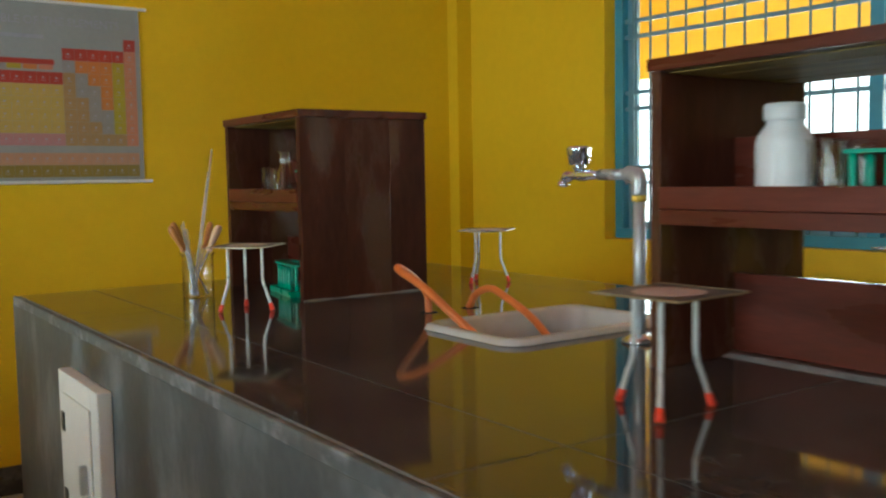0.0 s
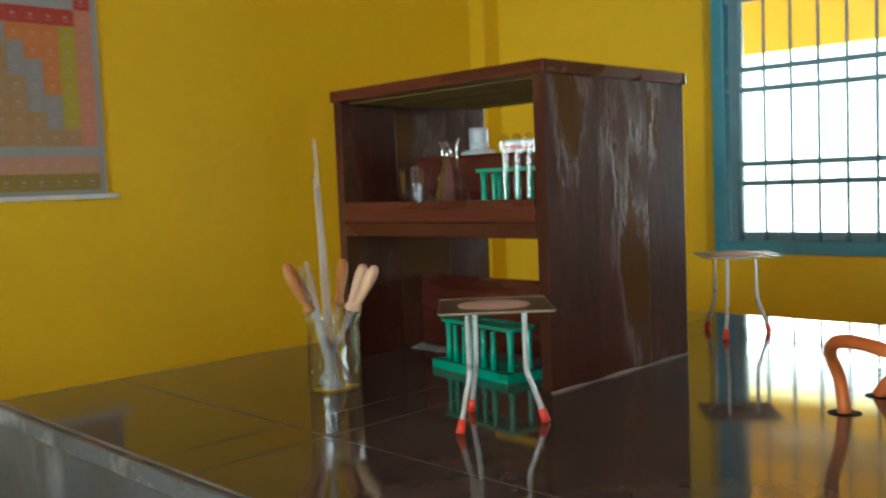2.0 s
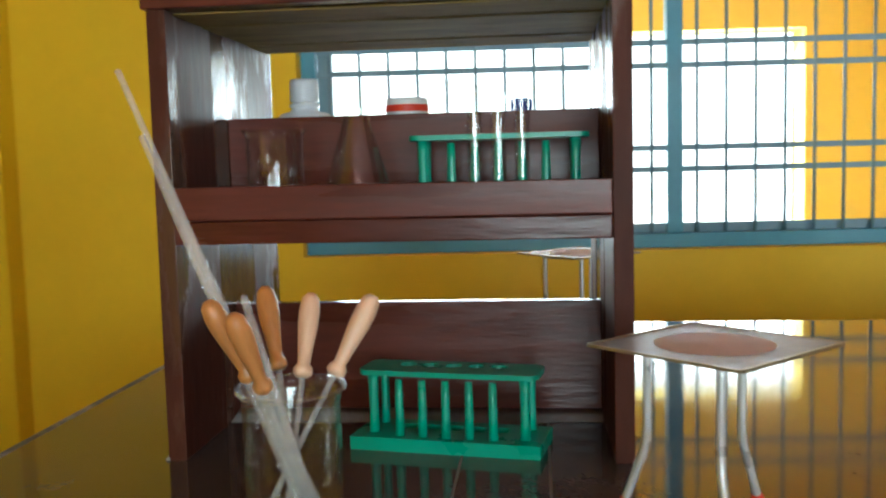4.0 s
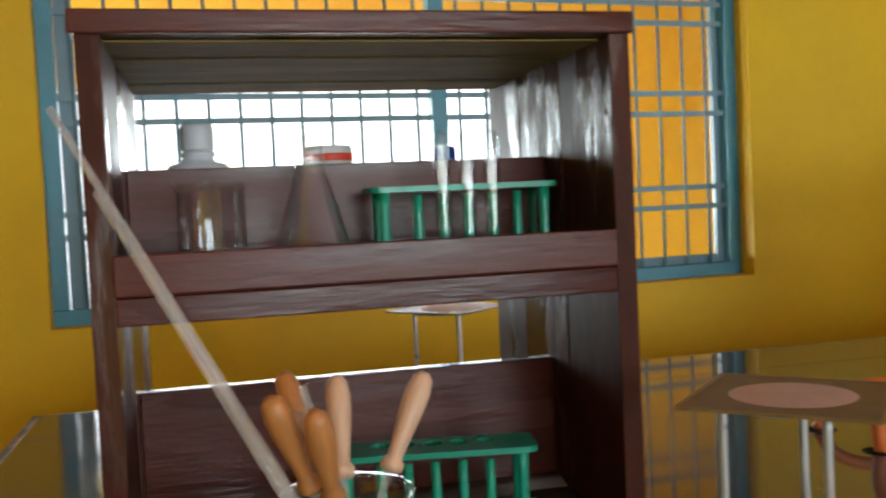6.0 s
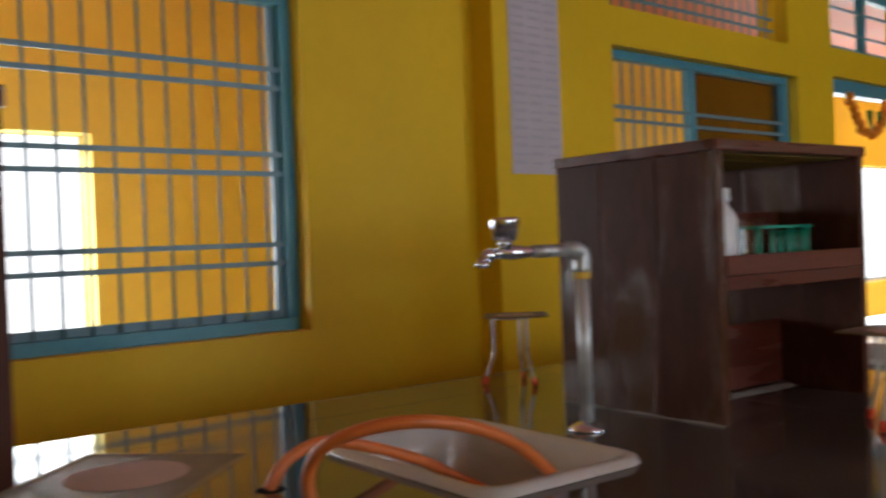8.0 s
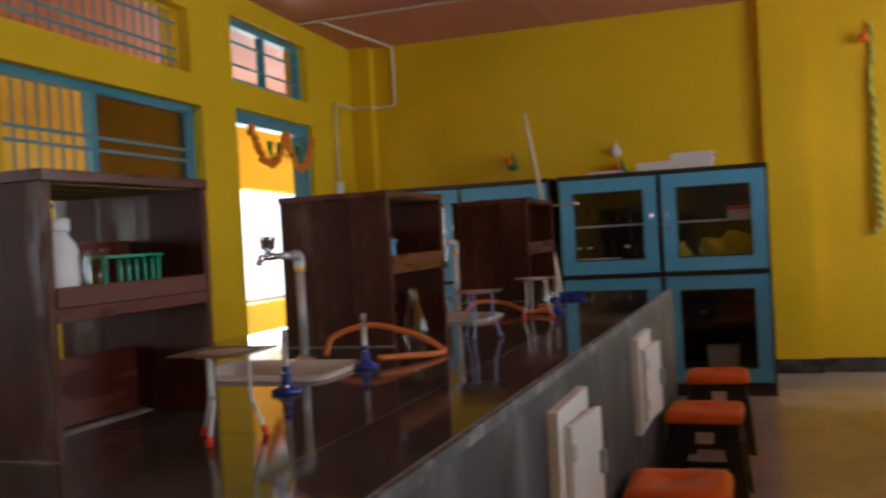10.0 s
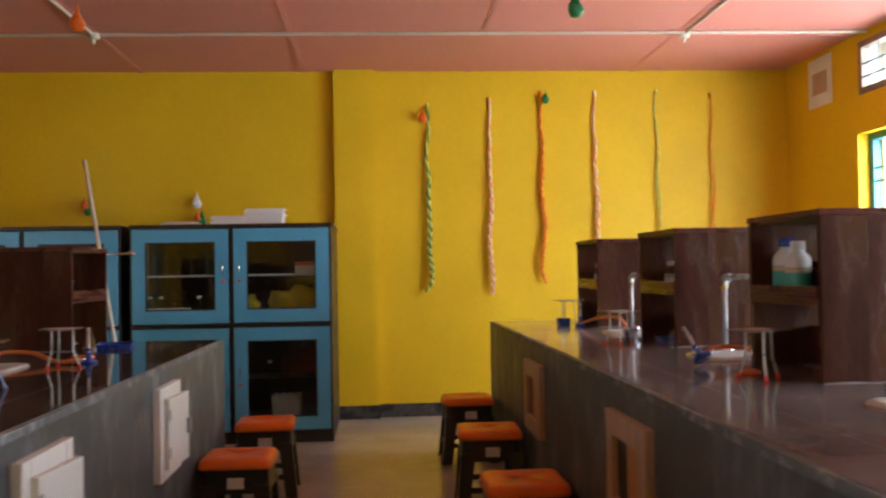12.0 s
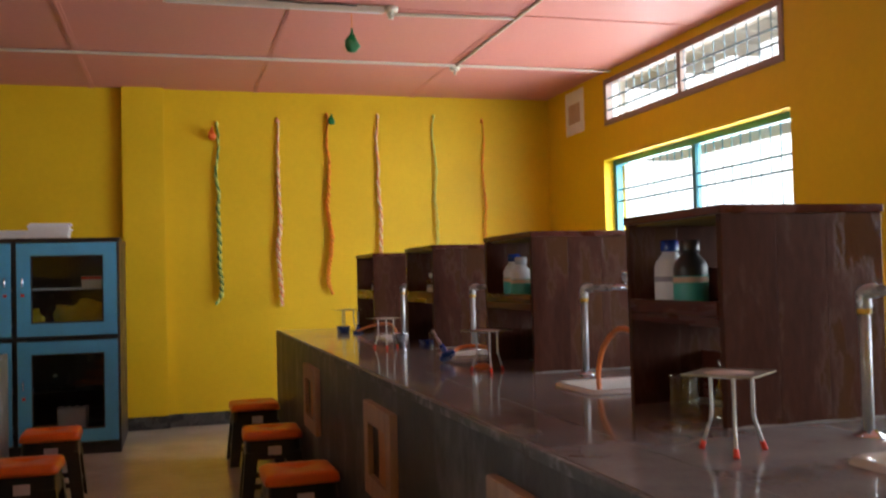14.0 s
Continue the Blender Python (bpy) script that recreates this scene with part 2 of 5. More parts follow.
GREEN = material("green_plastic", (0.01, 0.30, 0.19), 0.35, var=0.08, scale=20, fine=90, bump=0.03)
NAVY = material("dark_blue_enamel", (0.015, 0.05, 0.28), 0.3, var=0.1, scale=25, bump=0.03)
SKYPLASTIC = material("light_blue_plastic", (0.10, 0.40, 0.75), 0.4, var=0.06, scale=20, bump=0.02)
CERAMIC = material("off_white_glazed_sink", (0.52, 0.52, 0.51), 0.14, var=0.08, scale=8, fine=60, bump=0.02,
                   stain=(0.42, 0.36, 0.28), stain_amount=0.3, stain_scale=7)
WIRE = material("wire_gauze_mesh", (0.15, 0.125, 0.115), 0.5, 0.5, var=0.35, scale=40, fine=500, bump=0.4)
DISC = material("pale_ceramic_disc", (0.52, 0.42, 0.385), 0.8, var=0.08, scale=30, fine=200, bump=0.1)
MILKY = material("milky_plastic", (0.66, 0.66, 0.68), 0.4, var=0.05, scale=15, bump=0.03)
LABELGREEN = material("green_label", (0.05, 0.36, 0.30), 0.5, var=0.08, scale=20)
PAPER = material("paper", (0.74, 0.72, 0.72), 0.7, var=0.06, scale=6, fine=60, bump=0.05)
PEACHBAND = material("peach_label_stripe", (0.62, 0.42, 0.30), 0.6, var=0.08, scale=20)
INK = material("grey_print", (0.30, 0.30, 0.36), 0.7, var=0.1, scale=30)
TEAL = material("teal_window_paint", (0.06, 0.26, 0.36), 0.4, var=0.12, scale=6, fine=50, bump=0.1)
TEALGREEN = material("green_blue_window_paint", (0.03, 0.18, 0.23), 0.4, var=0.12, scale=6, fine=50, bump=0.1)
BARS = material("blue_grey_bar_paint", (0.14, 0.26, 0.32), 0.45, var=0.12, scale=10, fine=60)
BROWNFRAME = material("weathered_brown_frame", (0.26, 0.18, 0.15), 0.6, var=0.25, scale=8, fine=60, bump=0.2)
SKIRT = material("black_stone_skirting", (0.04, 0.04, 0.042), 0.3, var=0.4, scale=9, fine=80, stain=(0.2, 0.19, 0.18), stain_amount=0.35, stain_scale=10)
PVC = material("cream_pvc_conduit", (0.66, 0.60, 0.50), 0.4, var=0.06, scale=10, bump=0.03)
BRASS = material("yellow_thread_tape", (0.70, 0.45, 0.06), 0.5, var=0.1, scale=20)
YELLOWCLOTH = material("yellow_cloth", (0.55, 0.42, 0.02), 0.8, var=0.2, scale=14, fine=80, bump=0.3)
GROUT = material("pale_cement_bead", (0.22, 0.21, 0.20), 0.7, var=0.2, scale=20, fine=90, bump=0.3)
SAND = material("pale_dry_earth", (0.50, 0.45, 0.37), 0.9, var=0.15, scale=0.5, fine=8, bump=0.2)
PALEFLOOR = material("pale_cement_floor", (0.72, 0.68, 0.60), 0.6, var=0.1, scale=2, fine=40, bump=0.05)
# the yellow wall paint again, with the corridor's overexposure put into the colour
GLAREYELLOW = material("yellow_paint_with_glare", (0.86, 0.68, 0.19), 0.6, var=0.06, scale=1.5, fine=25, bump=0.05, spec=0.2)
GREENBAL = material("green_rubber_balloon", (0.01, 0.16, 0.05), 0.3, var=0.1, scale=20, bump=0.03)
ORANGEBAL = material("orange_rubber_balloon", (0.80, 0.16, 0.02), 0.35, var=0.1, scale=20, bump=0.03)


# ---- shape helpers ----
def lathe(bm, profile, seg=24, m=Matrix()):
    """Turns a profile of (radius, height) round the z axis."""
    rings = []
    for r, z in profile:
        if r < 1e-5:
            rings.append([bm.verts.new(m @ Vector((0, 0, z)))])
        else:
            rings.append([bm.verts.new(m @ Vector((r * math.cos(2 * math.pi * k / seg), r * math.sin(2 * math.pi * k / seg), z))) for k in range(seg)])
    for a, b in zip(rings, rings[1:]):
        for k in range(seg):
            j = (k + 1) % seg
            if len(a) == 1 and len(b) > 1:
                bm.faces.new((a[0], b[j], b[k]))
            elif len(b) == 1 and len(a) > 1:
                bm.faces.new((a[k], a[j], b[0]))
            elif len(a) > 1:
                bm.faces.new((a[k], a[j], b[j], b[k]))


def smooth_line(pts, steps=6):
    out, p = [], [Vector(q) for q in pts]
    p = [p[0] * 2 - p[1]] + p + [p[-1] * 2 - p[-2]]
    for a, b, c, d in zip(p, p[1:], p[2:], p[3:]):
        for k in range(steps):
            t = k / steps
            out.append(0.5 * (2 * b + (c - a) * t + (2 * a - 5 * b + 4 * c - d) * t * t + (3 * b - a - 3 * c + d) * t ** 3))
    return out + [p[-2]]


def sweep(bm, pts, r, sides=10, steps=6):
    """A round tube along a smooth line; r is a number or a function of the way from 0 to 1."""
    line = smooth_line(pts, steps) if steps > 1 else [Vector(q) for q in pts]
    up, rings = Vector((0.31, 0.17, 0.93)), []
    for i, p in enumerate(line):
        d = (line[min(i + 1, len(line) - 1)] - line[max(i - 1, 0)]).normalized()
        u = (up - d * up.dot(d)).normalized()
        v, up = d.cross(u), u
        rad = r(i / (len(line) - 1)) if callable(r) else r
        rings.append([bm.verts.new(p + rad * (u * math.cos(2 * math.pi * k / sides) + v * math.sin(2 * math.pi * k / sides))) for k in range(sides)])
    for a, b in zip(rings, rings[1:]):
        for k in range(sides):
            bm.faces.new((a[k], a[(k + 1) % sides], b[(k + 1) % sides], b[k]))
    bm.faces.new(rings[0])
    bm.faces.new(rings[-1])


def turned(name, profile, mat, parent=None, seg=24, m=Matrix(), label=""):
    bm = bmesh.new()
    lathe(bm, profile, seg, m)
    return part(name, bm, mat, parent, label, smooth=True)


def tube(name, pts, r, mat, parent=None, sides=10, steps=6, label=""):
    bm = bmesh.new()
    sweep(bm, pts, r, sides, steps)
    return part(name, bm, mat, parent, label, smooth=True)


def plate(bm, x0, x1, y0, y1, z0, z1, holes):
    """A flat slab with rectangular holes (x0, x1, y0, y1)."""
    cuts = sorted({y0, y1, *[min(max(h[k], y0), y1) for h in holes for k in (2, 3)]})
    for a, b in zip(cuts, cuts[1:]):
        if b - a < 1e-4:
            continue
        x = x0
        for h in sorted(h for h in holes if h[2] < (a + b) / 2 < h[3]):
            if h[0] > x:
                box(bm, x, min(h[0], x1), a, b, z0, z1)
            x = max(x, h[1])
        if x < x1:
            box(bm, x, x1, a, b, z0, z1)
    bmesh.ops.remove_doubles(bm, verts=bm.verts[:], dist=1e-5)
    seen = {}
    for f in bm.faces[:]:
        key = tuple(round(c, 4) for c in f.calc_center_median())
        seen.setdefault(key, []).append(f)
    twins = [f for fs in seen.values() if len(fs) > 1 for f in fs]
    bmesh.ops.delete(bm, geom=twins, context="FACES_ONLY")


def rounded_loop(bm, cx, cy, hx, hy, r, z, n=5):
    vs = []
    for sx, sy, a0 in ((1, 1, 0), (-1, 1, 90), (-1, -1, 180), (1, -1, 270)):
        for k in range(n + 1):
            a = radians(a0 + 90 * k / n)
            vs.append(bm.verts.new((cx + sx * (hx - r) + r * math.cos(a), cy + sy * (hy - r) + r * math.sin(a), z)))
    return vs


def bridge(bm, loops, cap=True):
    for a, b in zip(loops, loops[1:]):
        for k in range(len(a)):
            j = (k + 1) % len(a)
            bm.faces.new((a[k], a[j], b[j], b[k]))
    if cap:
        bm.faces.new(loops[-1])


# ---- trim of the room ----
def skirting(x0, x1, y0, y1):
    return structure(slab("baseboard", x0, x1, y0, y1, 0, 0.115, SKIRT, bevel=0.004), "black stone skirting along the yellow wall", "baseboard")


skirting(EAST, -0.83, FAR, FAR + 0.012)
skirting(-0.832, -0.458, FAR + 0.07, FAR + 0.082)
skirting(-0.832, -0.82, FAR + 0.012, FAR + 0.07)
skirting(EAST, EAST + 0.012, FAR + 0.012, END)
askew(skirting(WEST - 0.012, WEST, -2.96, END - 0.15))
skirting(EAST + 0.012, 2.29, END - 0.012, END)

# raised joint strips of the ceiling boards
bm = bmesh.new()
for x in (1.17, -0.215, -1.64, -3.10):
    box(bm, x - 0.03, x + 0.03, FAR, END, CEIL - 0.005, CEIL - 0.001)
    box(bm, x - 0.010, x + 0.010, FAR, END, CEIL - 0.008, CEIL - 0.005)
for y in (-7.25, -5.7, -4.15, -2.6, -1.05, 0.5):
    box(bm, EAST, WEST - 0.075 * y - 0.01, y - 0.012, y + 0.012, CEIL - 0.007, CEIL - 0.0015)
structure(part("ceiling_strips", bm, PINK), "pink painted joint strips on the ceiling", "trim")

# conduits with their clips
for pts, lab in ((((2.98, -7.22, 2.985), (EAST, -7.10, 2.985)), "cream cable conduit along the pink ceiling"),
                 (((-3.13, -7.2, 2.985), (-3.13, -3.2, 2.985)), "cream cable conduit along the pink ceiling"),
                 (((1.17, -7.2, 2.985), (1.17, -4.4, 2.985)), "cream cable conduit along the pink ceiling"),
                 (((-2.25, -5.78, 2.985), (-3.13, -5.72, 2.985)), "cream cable conduit along the pink ceiling"),
                 (((2.79, -7.22, 2.985), (2.69, -8.46, 2.985), (2.69, -8.485, 2.96), (2.69, -8.485, 2.48), (2.71, -8.485, 2.455), (2.86, -8.485, 2.45), (2.875, -8.385, 2.45), (3.05, -8.385, 2.45), (3.06, -8.37, 2.45), (3.03, -7.97, 2.44), (3.027, -7.93, 2.41), (3.027, -7.93, 1.75)), "cream cable conduit bent along the yellow wall")):
    bm = bmesh.new()
    sweep(bm, pts, 0.0115, 8, 1)
    tagged(part("conduit", bm, PVC), lab, "conduit", "ceiling conduits")
for x, y in ((-3.13, -7.16), (1.17, -7.19)):
    box_ob = thing("junction_box", pose(x, y, CEIL), "round cream junction box on the ceiling", "junction box", "junction boxes")
    turned("cover", [(0, -0.045), (0.04, -0.045), (0.043, -0.03), (0.043, -0.004), (0, -0.004)], PVC, box_ob, 16)
    turned("hook", [(0, -0.085), (0.012, -0.08), (0.012, -0.045), (0, -0.045)], PVC, box_ob, 10)
sw = thing("switch_box", pose(3.027, -7.93, 1.70), "small white switch box on the yellow wall", "switch box")
slab("cover", -0.02, 0.02, -0.05, 0.05, -0.06, 0.06, WHITE, sw, 0.004)

# tube light batten, with the round holder at its end
for x, wire in ((-1.525, True), (0.175, False)):
    tl = thing("tube_light", pose(x, -5.665, CEIL - 0.02), "long bare cream tube light batten on the ceiling", "tube light", "ceiling battens")
    slab("batten", -0.675, 0.675, -0.02, 0.02, -0.026, 0.016, PVC, tl, 0.004)
    slab("cover_strip", -0.66, 0.66, -0.012, 0.012, -0.0285, -0.0265, MILKY, tl)
    if wire:
        tube("loose_wire", [(-0.5, 0.024, 0.004), (-0.36, 0.026, 0.010), (-0.2, 0.024, 0.004), (-0.05, 0.026, 0.009), (0.06, 0.023, 0.012)], 0.004, BLACK, tl, 6, 4)
hold = thing("lamp_holder", pose(-2.25, -5.665, CEIL), "round white bulb holder on the ceiling", "lamp holder")
turned("base", [(0, -0.03), (0.045, -0.03), (0.05, -0.004), (0, -0.004)], PVC, hold, 18)
turned("socket", [(0, -0.08), (0.018, -0.078), (0.022, -0.03), (0, -0.03)], PVC, hold, 14)


# ---- windows ----
def window(name, label, axis_x, y0, y1, z0, z1, frame_mat, bar_mat, inward, mullions, vbars, hbars, panes=(), depth=0.06, fw=0.045, sash=False, thick=0.006):
    """A framed window in a wall of constant x; inward is +1 or -1, towards the room."""
    w = thing(name, pose(axis_x, 0, 0), label, "window", kind="structure")
    d0, d1 = -depth / 2, depth / 2
    for n, a, b, c, d in (("sill_rail", y0, y1, z0, z0 + fw), ("head_rail", y0, y1, z1 - fw, z1), ("jamb", y0, y0 + fw, z0 + fw, z1 - fw), ("jamb", y1 - fw, y1, z0 + fw, z1 - fw)):
        slab(n, d0, d1, a, b, c, d, frame_mat, w, 0.004)
    if sash:
        for n, a, b, c, d in (("sash_stile", y1 - fw - 0.05, y1 - fw - 0.002, z0 + fw, z1 - fw), ("sash_stile", y0 + fw + 0.002, y0 + fw + 0.03, z0 + fw, z1 - fw), ("sash_rail", y0 + fw + 0.031, y1 - fw - 0.051, z0 + fw, z0 + fw + 0.03)):
            slab(n, 0.004, 0.026, a, b, c, d, BARS, w, 0.003)
    for y in mullions:
        slab("mullion", d0 + 0.004, d1 - 0.004, y - 0.025, y + 0.025, z0 + fw, z1 - fw, frame_mat, w, 0.003)
    for y in vbars:
        tube("bar", [(inward * 0.012, y, z0 + 0.02), (inward * 0.012, y, z1 - 0.02)], thick, bar_mat, w, 6, 1)
    half = 0.009 if thick >= 0.006 else 0.0075
    for z in hbars:
        slab("cross_bar", inward * 0.012 - 0.003, inward * 0.012 + 0.003, y0 + 0.02, y1 - 0.02, z - half, z + half, bar_mat, w)
    for a, b, mat in panes:
        p = slab("pane", -inward * 0.012 - 0.002, -inward * 0.012 + 0.002, a, b, z0 + fw, z1 - fw, mat, w)
        p.visible_shadow = False
    return w


def spaced(a, b, n):
    return [a + (b - a) * (k + 0.5) / n for k in range(n)]


CORR = WEST + 0.10
SMOKED = glass("dusty_smoked_glass", (0.34, 0.30, 0.29))
GRILLE = (1.175, 1.242, 1.496, 1.566, 1.805, 1.873)
askew(window("window_1", "wide blue-framed window with a painted steel grille", CORR, *WIN1, TEAL, BARS, -1, (-1.035,), spaced(-2.06, -1.06, 11) + spaced(-1.01, 0.08, 12), GRILLE, sash=True))
askew(window("window_2", "blue-framed window with a grille and a smoked sash", CORR, *WIN2, TEAL, BARS, -1, (-4.69,), spaced(-4.66, -3.95, 8), GRILLE, panes=((-5.66, -4.72, SMOKED),)))
askew(window("window_3", "barred ventilator opening above the window", CORR, *VENT2, YELLOW, BARS, -1, (), spaced(-5.55, -3.97, 17), (2.43, 2.50, 2.66), depth=0.03, fw=0.02))
askew(window("window_4", "small blue-framed barred ventilator above the door", CORR, *VENTD, TEAL, BARS, -1, (-6.80,), (), (2.53, 2.69), fw=0.045))
askew(window("window_7", "barred ventilator opening above the window", CORR, *VENT1, YELLOW, BARS, -1, (), spaced(-2.06, 0.08, 24), (2.43, 2.50, 2.66), depth=0.03, fw=0.02))
window("window_5", "wide green-framed outer window with steel bars", EAST - 0.12, *WINE, TEALGREEN, TEALGREEN, 1, (-5.98,), spaced(-7.2, -4.8, 22), (1.28, 1.36, 1.875, 1.975), fw=0.05, thick=0.0042)
window("window_8", "wide green-framed outer window with steel bars", EAST - 0.12, *WINE2, TEALGREEN, TEALGREEN, 1, (-1.47,), spaced(-2.7, -0.25, 22), (1.28, 1.36, 1.875, 1.975), fw=0.05, thick=0.0042)
window("window_6", "brown-framed outer ventilator with thin bars", EAST - 0.02, *VENTE, BROWNFRAME, BARS, 1, (-5.98,), spaced(-7.15, -4.82, 18), (2.66, 2.76), fw=0.05, thick=0.0042)

lining = thing("window_reveal", pose(EAST, 0, 0), "pale cement lining of the outer ventilator opening", "reveal", kind="structure")
for ya, yb in ((VENTE[0] + 0.0005, VENTE[0] + 0.004), (VENTE[1] - 0.004, VENTE[1] - 0.0005)):
    slab("side_lining", -0.1995, -0.052, ya, yb, VENTE[2] + 0.0045, VENTE[3] - 0.0045, PALEFLOOR, lining)
for za, zb in ((VENTE[2] + 0.0005, VENTE[2] + 0.004), (VENTE[3] - 0.004, VENTE[3] - 0.0005)):
    slab("level_lining", -0.1995, -0.052, VENTE[0] + 0.0005, VENTE[1] - 0.0005, za, zb, PALEFLOOR, lining)

# door frame and garland
df = thing("door_1", SKEW @ pose(CORR, 0, 0), "open doorway with a blue painted frame", "door", kind="structure")
slab("head_rail", -0.05, 0.05, DOOR[0], DOOR[1], 2.11, 2.20, TEAL, df, 0.004)
slab("jamb", -0.05, 0.05, DOOR[0], DOOR[0] + 0.10, 0, 2.11, TEAL, df, 0.004)
slab("jamb", -0.05, 0.05, DOOR[1] - 0.10, DOOR[1], 0, 2.11, TEAL, df, 0.004)
gl = thing("door_garland", SKEW @ pose(WEST - 0.02, -6.88, 2.06), "orange marigold garland draped across the doorway", "garland")
rnd = random.Random(4)
MARIGOLD = material("marigold_petals", (0.80, 0.24, 0.015), 0.8, var=0.3, scale=60, fine=200, bump=0.4)
bm = bmesh.new()
bmesh.ops.create_icosphere(bm, subdivisions=1, radius=1)
for v in bm.verts:
    v.co *= 1 + 0.18 * noise.noise(v.co * 3)
bloom = mesh_of("blossom", bm, MARIGOLD)
for a, b in ((-0.54, -0.02), (-0.02, 0.56)):
    for k in range(34):
        t = k / 33
        y, z = a + (b - a) * t, 0.02 - 0.24 * 4 * t * (1 - t) + rnd.uniform(-0.012, 0.012)
        flower = new("blossom", bloom)
        flower.parent = gl
        flower.matrix_basis = pose(rnd.uniform(-0.012, 0.004), y, z, rnd.uniform(0, 180), 0, rnd.uniform(0, 180)) @ Matrix.Scale(rnd.uniform(0.024, 0.034), 4)
bm = bmesh.new()
for k in range(14):
    y = rnd.uniform(-0.3, 0.3)
    sweep(bm, [(0, y, -0.06), (-0.01, y + 0.02, -0.13), (-0.02, y + rnd.uniform(-0.03, 0.03), -0.20)], lambda s: 0.012 * (1 - s) + 0.002, 5, 3)
part("leaves", bm, GREENBAL, gl)

# ---- benches ----
SINKS_A = [-1.388, -2.77, -4.15]
SINKS_B = [-1.22, -2.58, -3.95, -5.38]


# same stone made paler: dust plus window glare put into the colour
DUST_GLARE = material("dark_stone_dust_and_glare", (0.23, 0.226, 0.23), 0.12, var=0.35, scale=4, fine=160, bump=0.015,
                 stain=(0.33, 0.325, 0.32), stain_amount=0.6, stain_scale=3, rough_var=0.05, spec=0.85)
EDGE = material("worn_cement_edge", (0.10, 0.11, 0.115), 0.6, var=0.35, scale=12, fine=70, bump=0.5,
                stain=(0.40, 0.42, 0.44), stain_amount=0.75, stain_scale=14)


def workbench(name, x0, x1, y0, sinks, sx, joints, label, top):
    b = thing(name, Matrix(), label, "workbench")
    holes = [(sx - 0.195, sx + 0.195, y - 0.13, y + 0.13) for y in sinks]
    bm = bmesh.new()
    plate(bm, x0, x1, y0, 0, 0, 0.874, holes)
    part("body", bm, CEMENT, b)
    for n, a, c, d, e in (("edging", x0, x0 + 0.014, y0, 0), ("edging", x1 - 0.014, x1, y0, 0), ("edging", x0 + 0.014, x1 - 0.014, -0.014, 0), ("edging", x0 + 0.014, x1 - 0.014, y0, y0 + 0.014)):
        slab(n, a, c, d, e, 0.872, 0.8985, EDGE, b, 0.004)
    cols = [x0 + 0.015, x0 + 0.212, x1 - 0.2, x1 - 0.015]
    rows = [-0.015, *joints, y0 + 0.015]
    g = 0.0014
    for c0, c1 in zip(cols, cols[1:]):
        for r1, r0 in zip(rows, rows[1:]):
            bm = bmesh.new()
            plate(bm, c0 + g, c1 - g, r0 + g, r1 - g, 0.8755, 0.9, holes)
            part("stone_slab", bm, top, b)
    bm = bmesh.new()
    plate(bm, x0 + 0.015, x1 - 0.015, y0 + 0.015, -0.015, 0.8745, 0.8993, holes)
    part("joint_fill", bm, GROUT, b)
    return b


workbench("workbench", 0.012, 1.43, -5.6, SINKS_A, 0.778, (-0.517, -0.608, -2.05, -3.5, -4.6), "long cement laboratory bench with a polished dark stone top", GRANITE)
workbench("workbench", -3.10, -1.605, -6.87, SINKS_B, -2.28, (-0.9, -2.3, -3.8, -5.2), "long cement laboratory bench with a dark stone top, paled by dust and painted glare", DUST_GLARE)


def sink_unit():
    s = thing("sink", pose(0, 0, -5), "off-white glazed sink set into the dark bench top", "sink", "bench sinks")
    bm = bmesh.new()
    bridge(bm, [rounded_loop(bm, 0, 0, *v) for v in ((0.222, 0.155, 0.045, 0.901), (0.218, 0.151, 0.045, 0.911), (0.205, 0.140, 0.04, 0.914), (0.192, 0.127, 0.04, 0.906),
                                                     (0.186, 0.122, 0.045, 0.86), (0.178, 0.115, 0.05, 0.77), (0.15, 0.09, 0.05, 0.752))])
    part("basin", bm, CERAMIC, s, smooth=True)
    turned("drain", [(0, 0.757), (0.018, 0.757), (0.024, 0.755), (0.026, 0.7525)], CHROME, s, 16)
    return s


def tap_unit():
    t = thing("bench_tap", pose(0, 0, -5), "galvanised pipe tap with a chrome bib cock on the bench", "tap", "bench taps")
    turned("flange", [(0.012, 0.9005), (0.034, 0.9005), (0.034, 0.904), (0.02, 0.912), (0.013, 0.916)], CHROME, t, 20)
    tube("riser", [(0, 0, 0.9), (0, 0, 1.178)], 0.0115, STEEL, t, 12, 1)
    tube("elbow", [(0, 0, 1.17), (0, 0, 1.193), (0, 0.006, 1.205), (0, 0.03, 1.208)], 0.0155, STEEL, t, 12, 5)
    turned("thread_tape", [(0.0125, 1.158), (0.0145, 1.160), (0.0145, 1.170), (0.0125, 1.172)], BRASS, t, 14)
    tube("arm", [(0, 0.025, 1.208), (0, 0.107, 1.208)], 0.0108, STEEL, t, 12, 1)
    cock = tube("bib_cock", [(0, 0.102, 1.208), (0, 0.167, 1.208), (0, 0.197, 1.206), (0, 0.210, 1.196), (0, 0.212, 1.186)], lambda s: 0.008 + 0.004 * math.sin(s * 9) ** 2, CHROME, t, 12, 5)
    turned("valve_stem", [(0.0095, 1.208), (0.0095, 1.219), (0.013, 1.221), (0.013, 1.227), (0, 1.227)], CHROME, t, 18, Matrix.Translation((0, 0.165, 0)))
    turned("knob", [(0, 1.2275), (0.017, 1.2275), (0.0195, 1.229), (0.0235, 1.258), (0.0235, 1.262), (0.0215, 1.2645), (0, 1.265)], CHROME, t, 24, Matrix.Translation((0, 0.165, 0)))
    return t


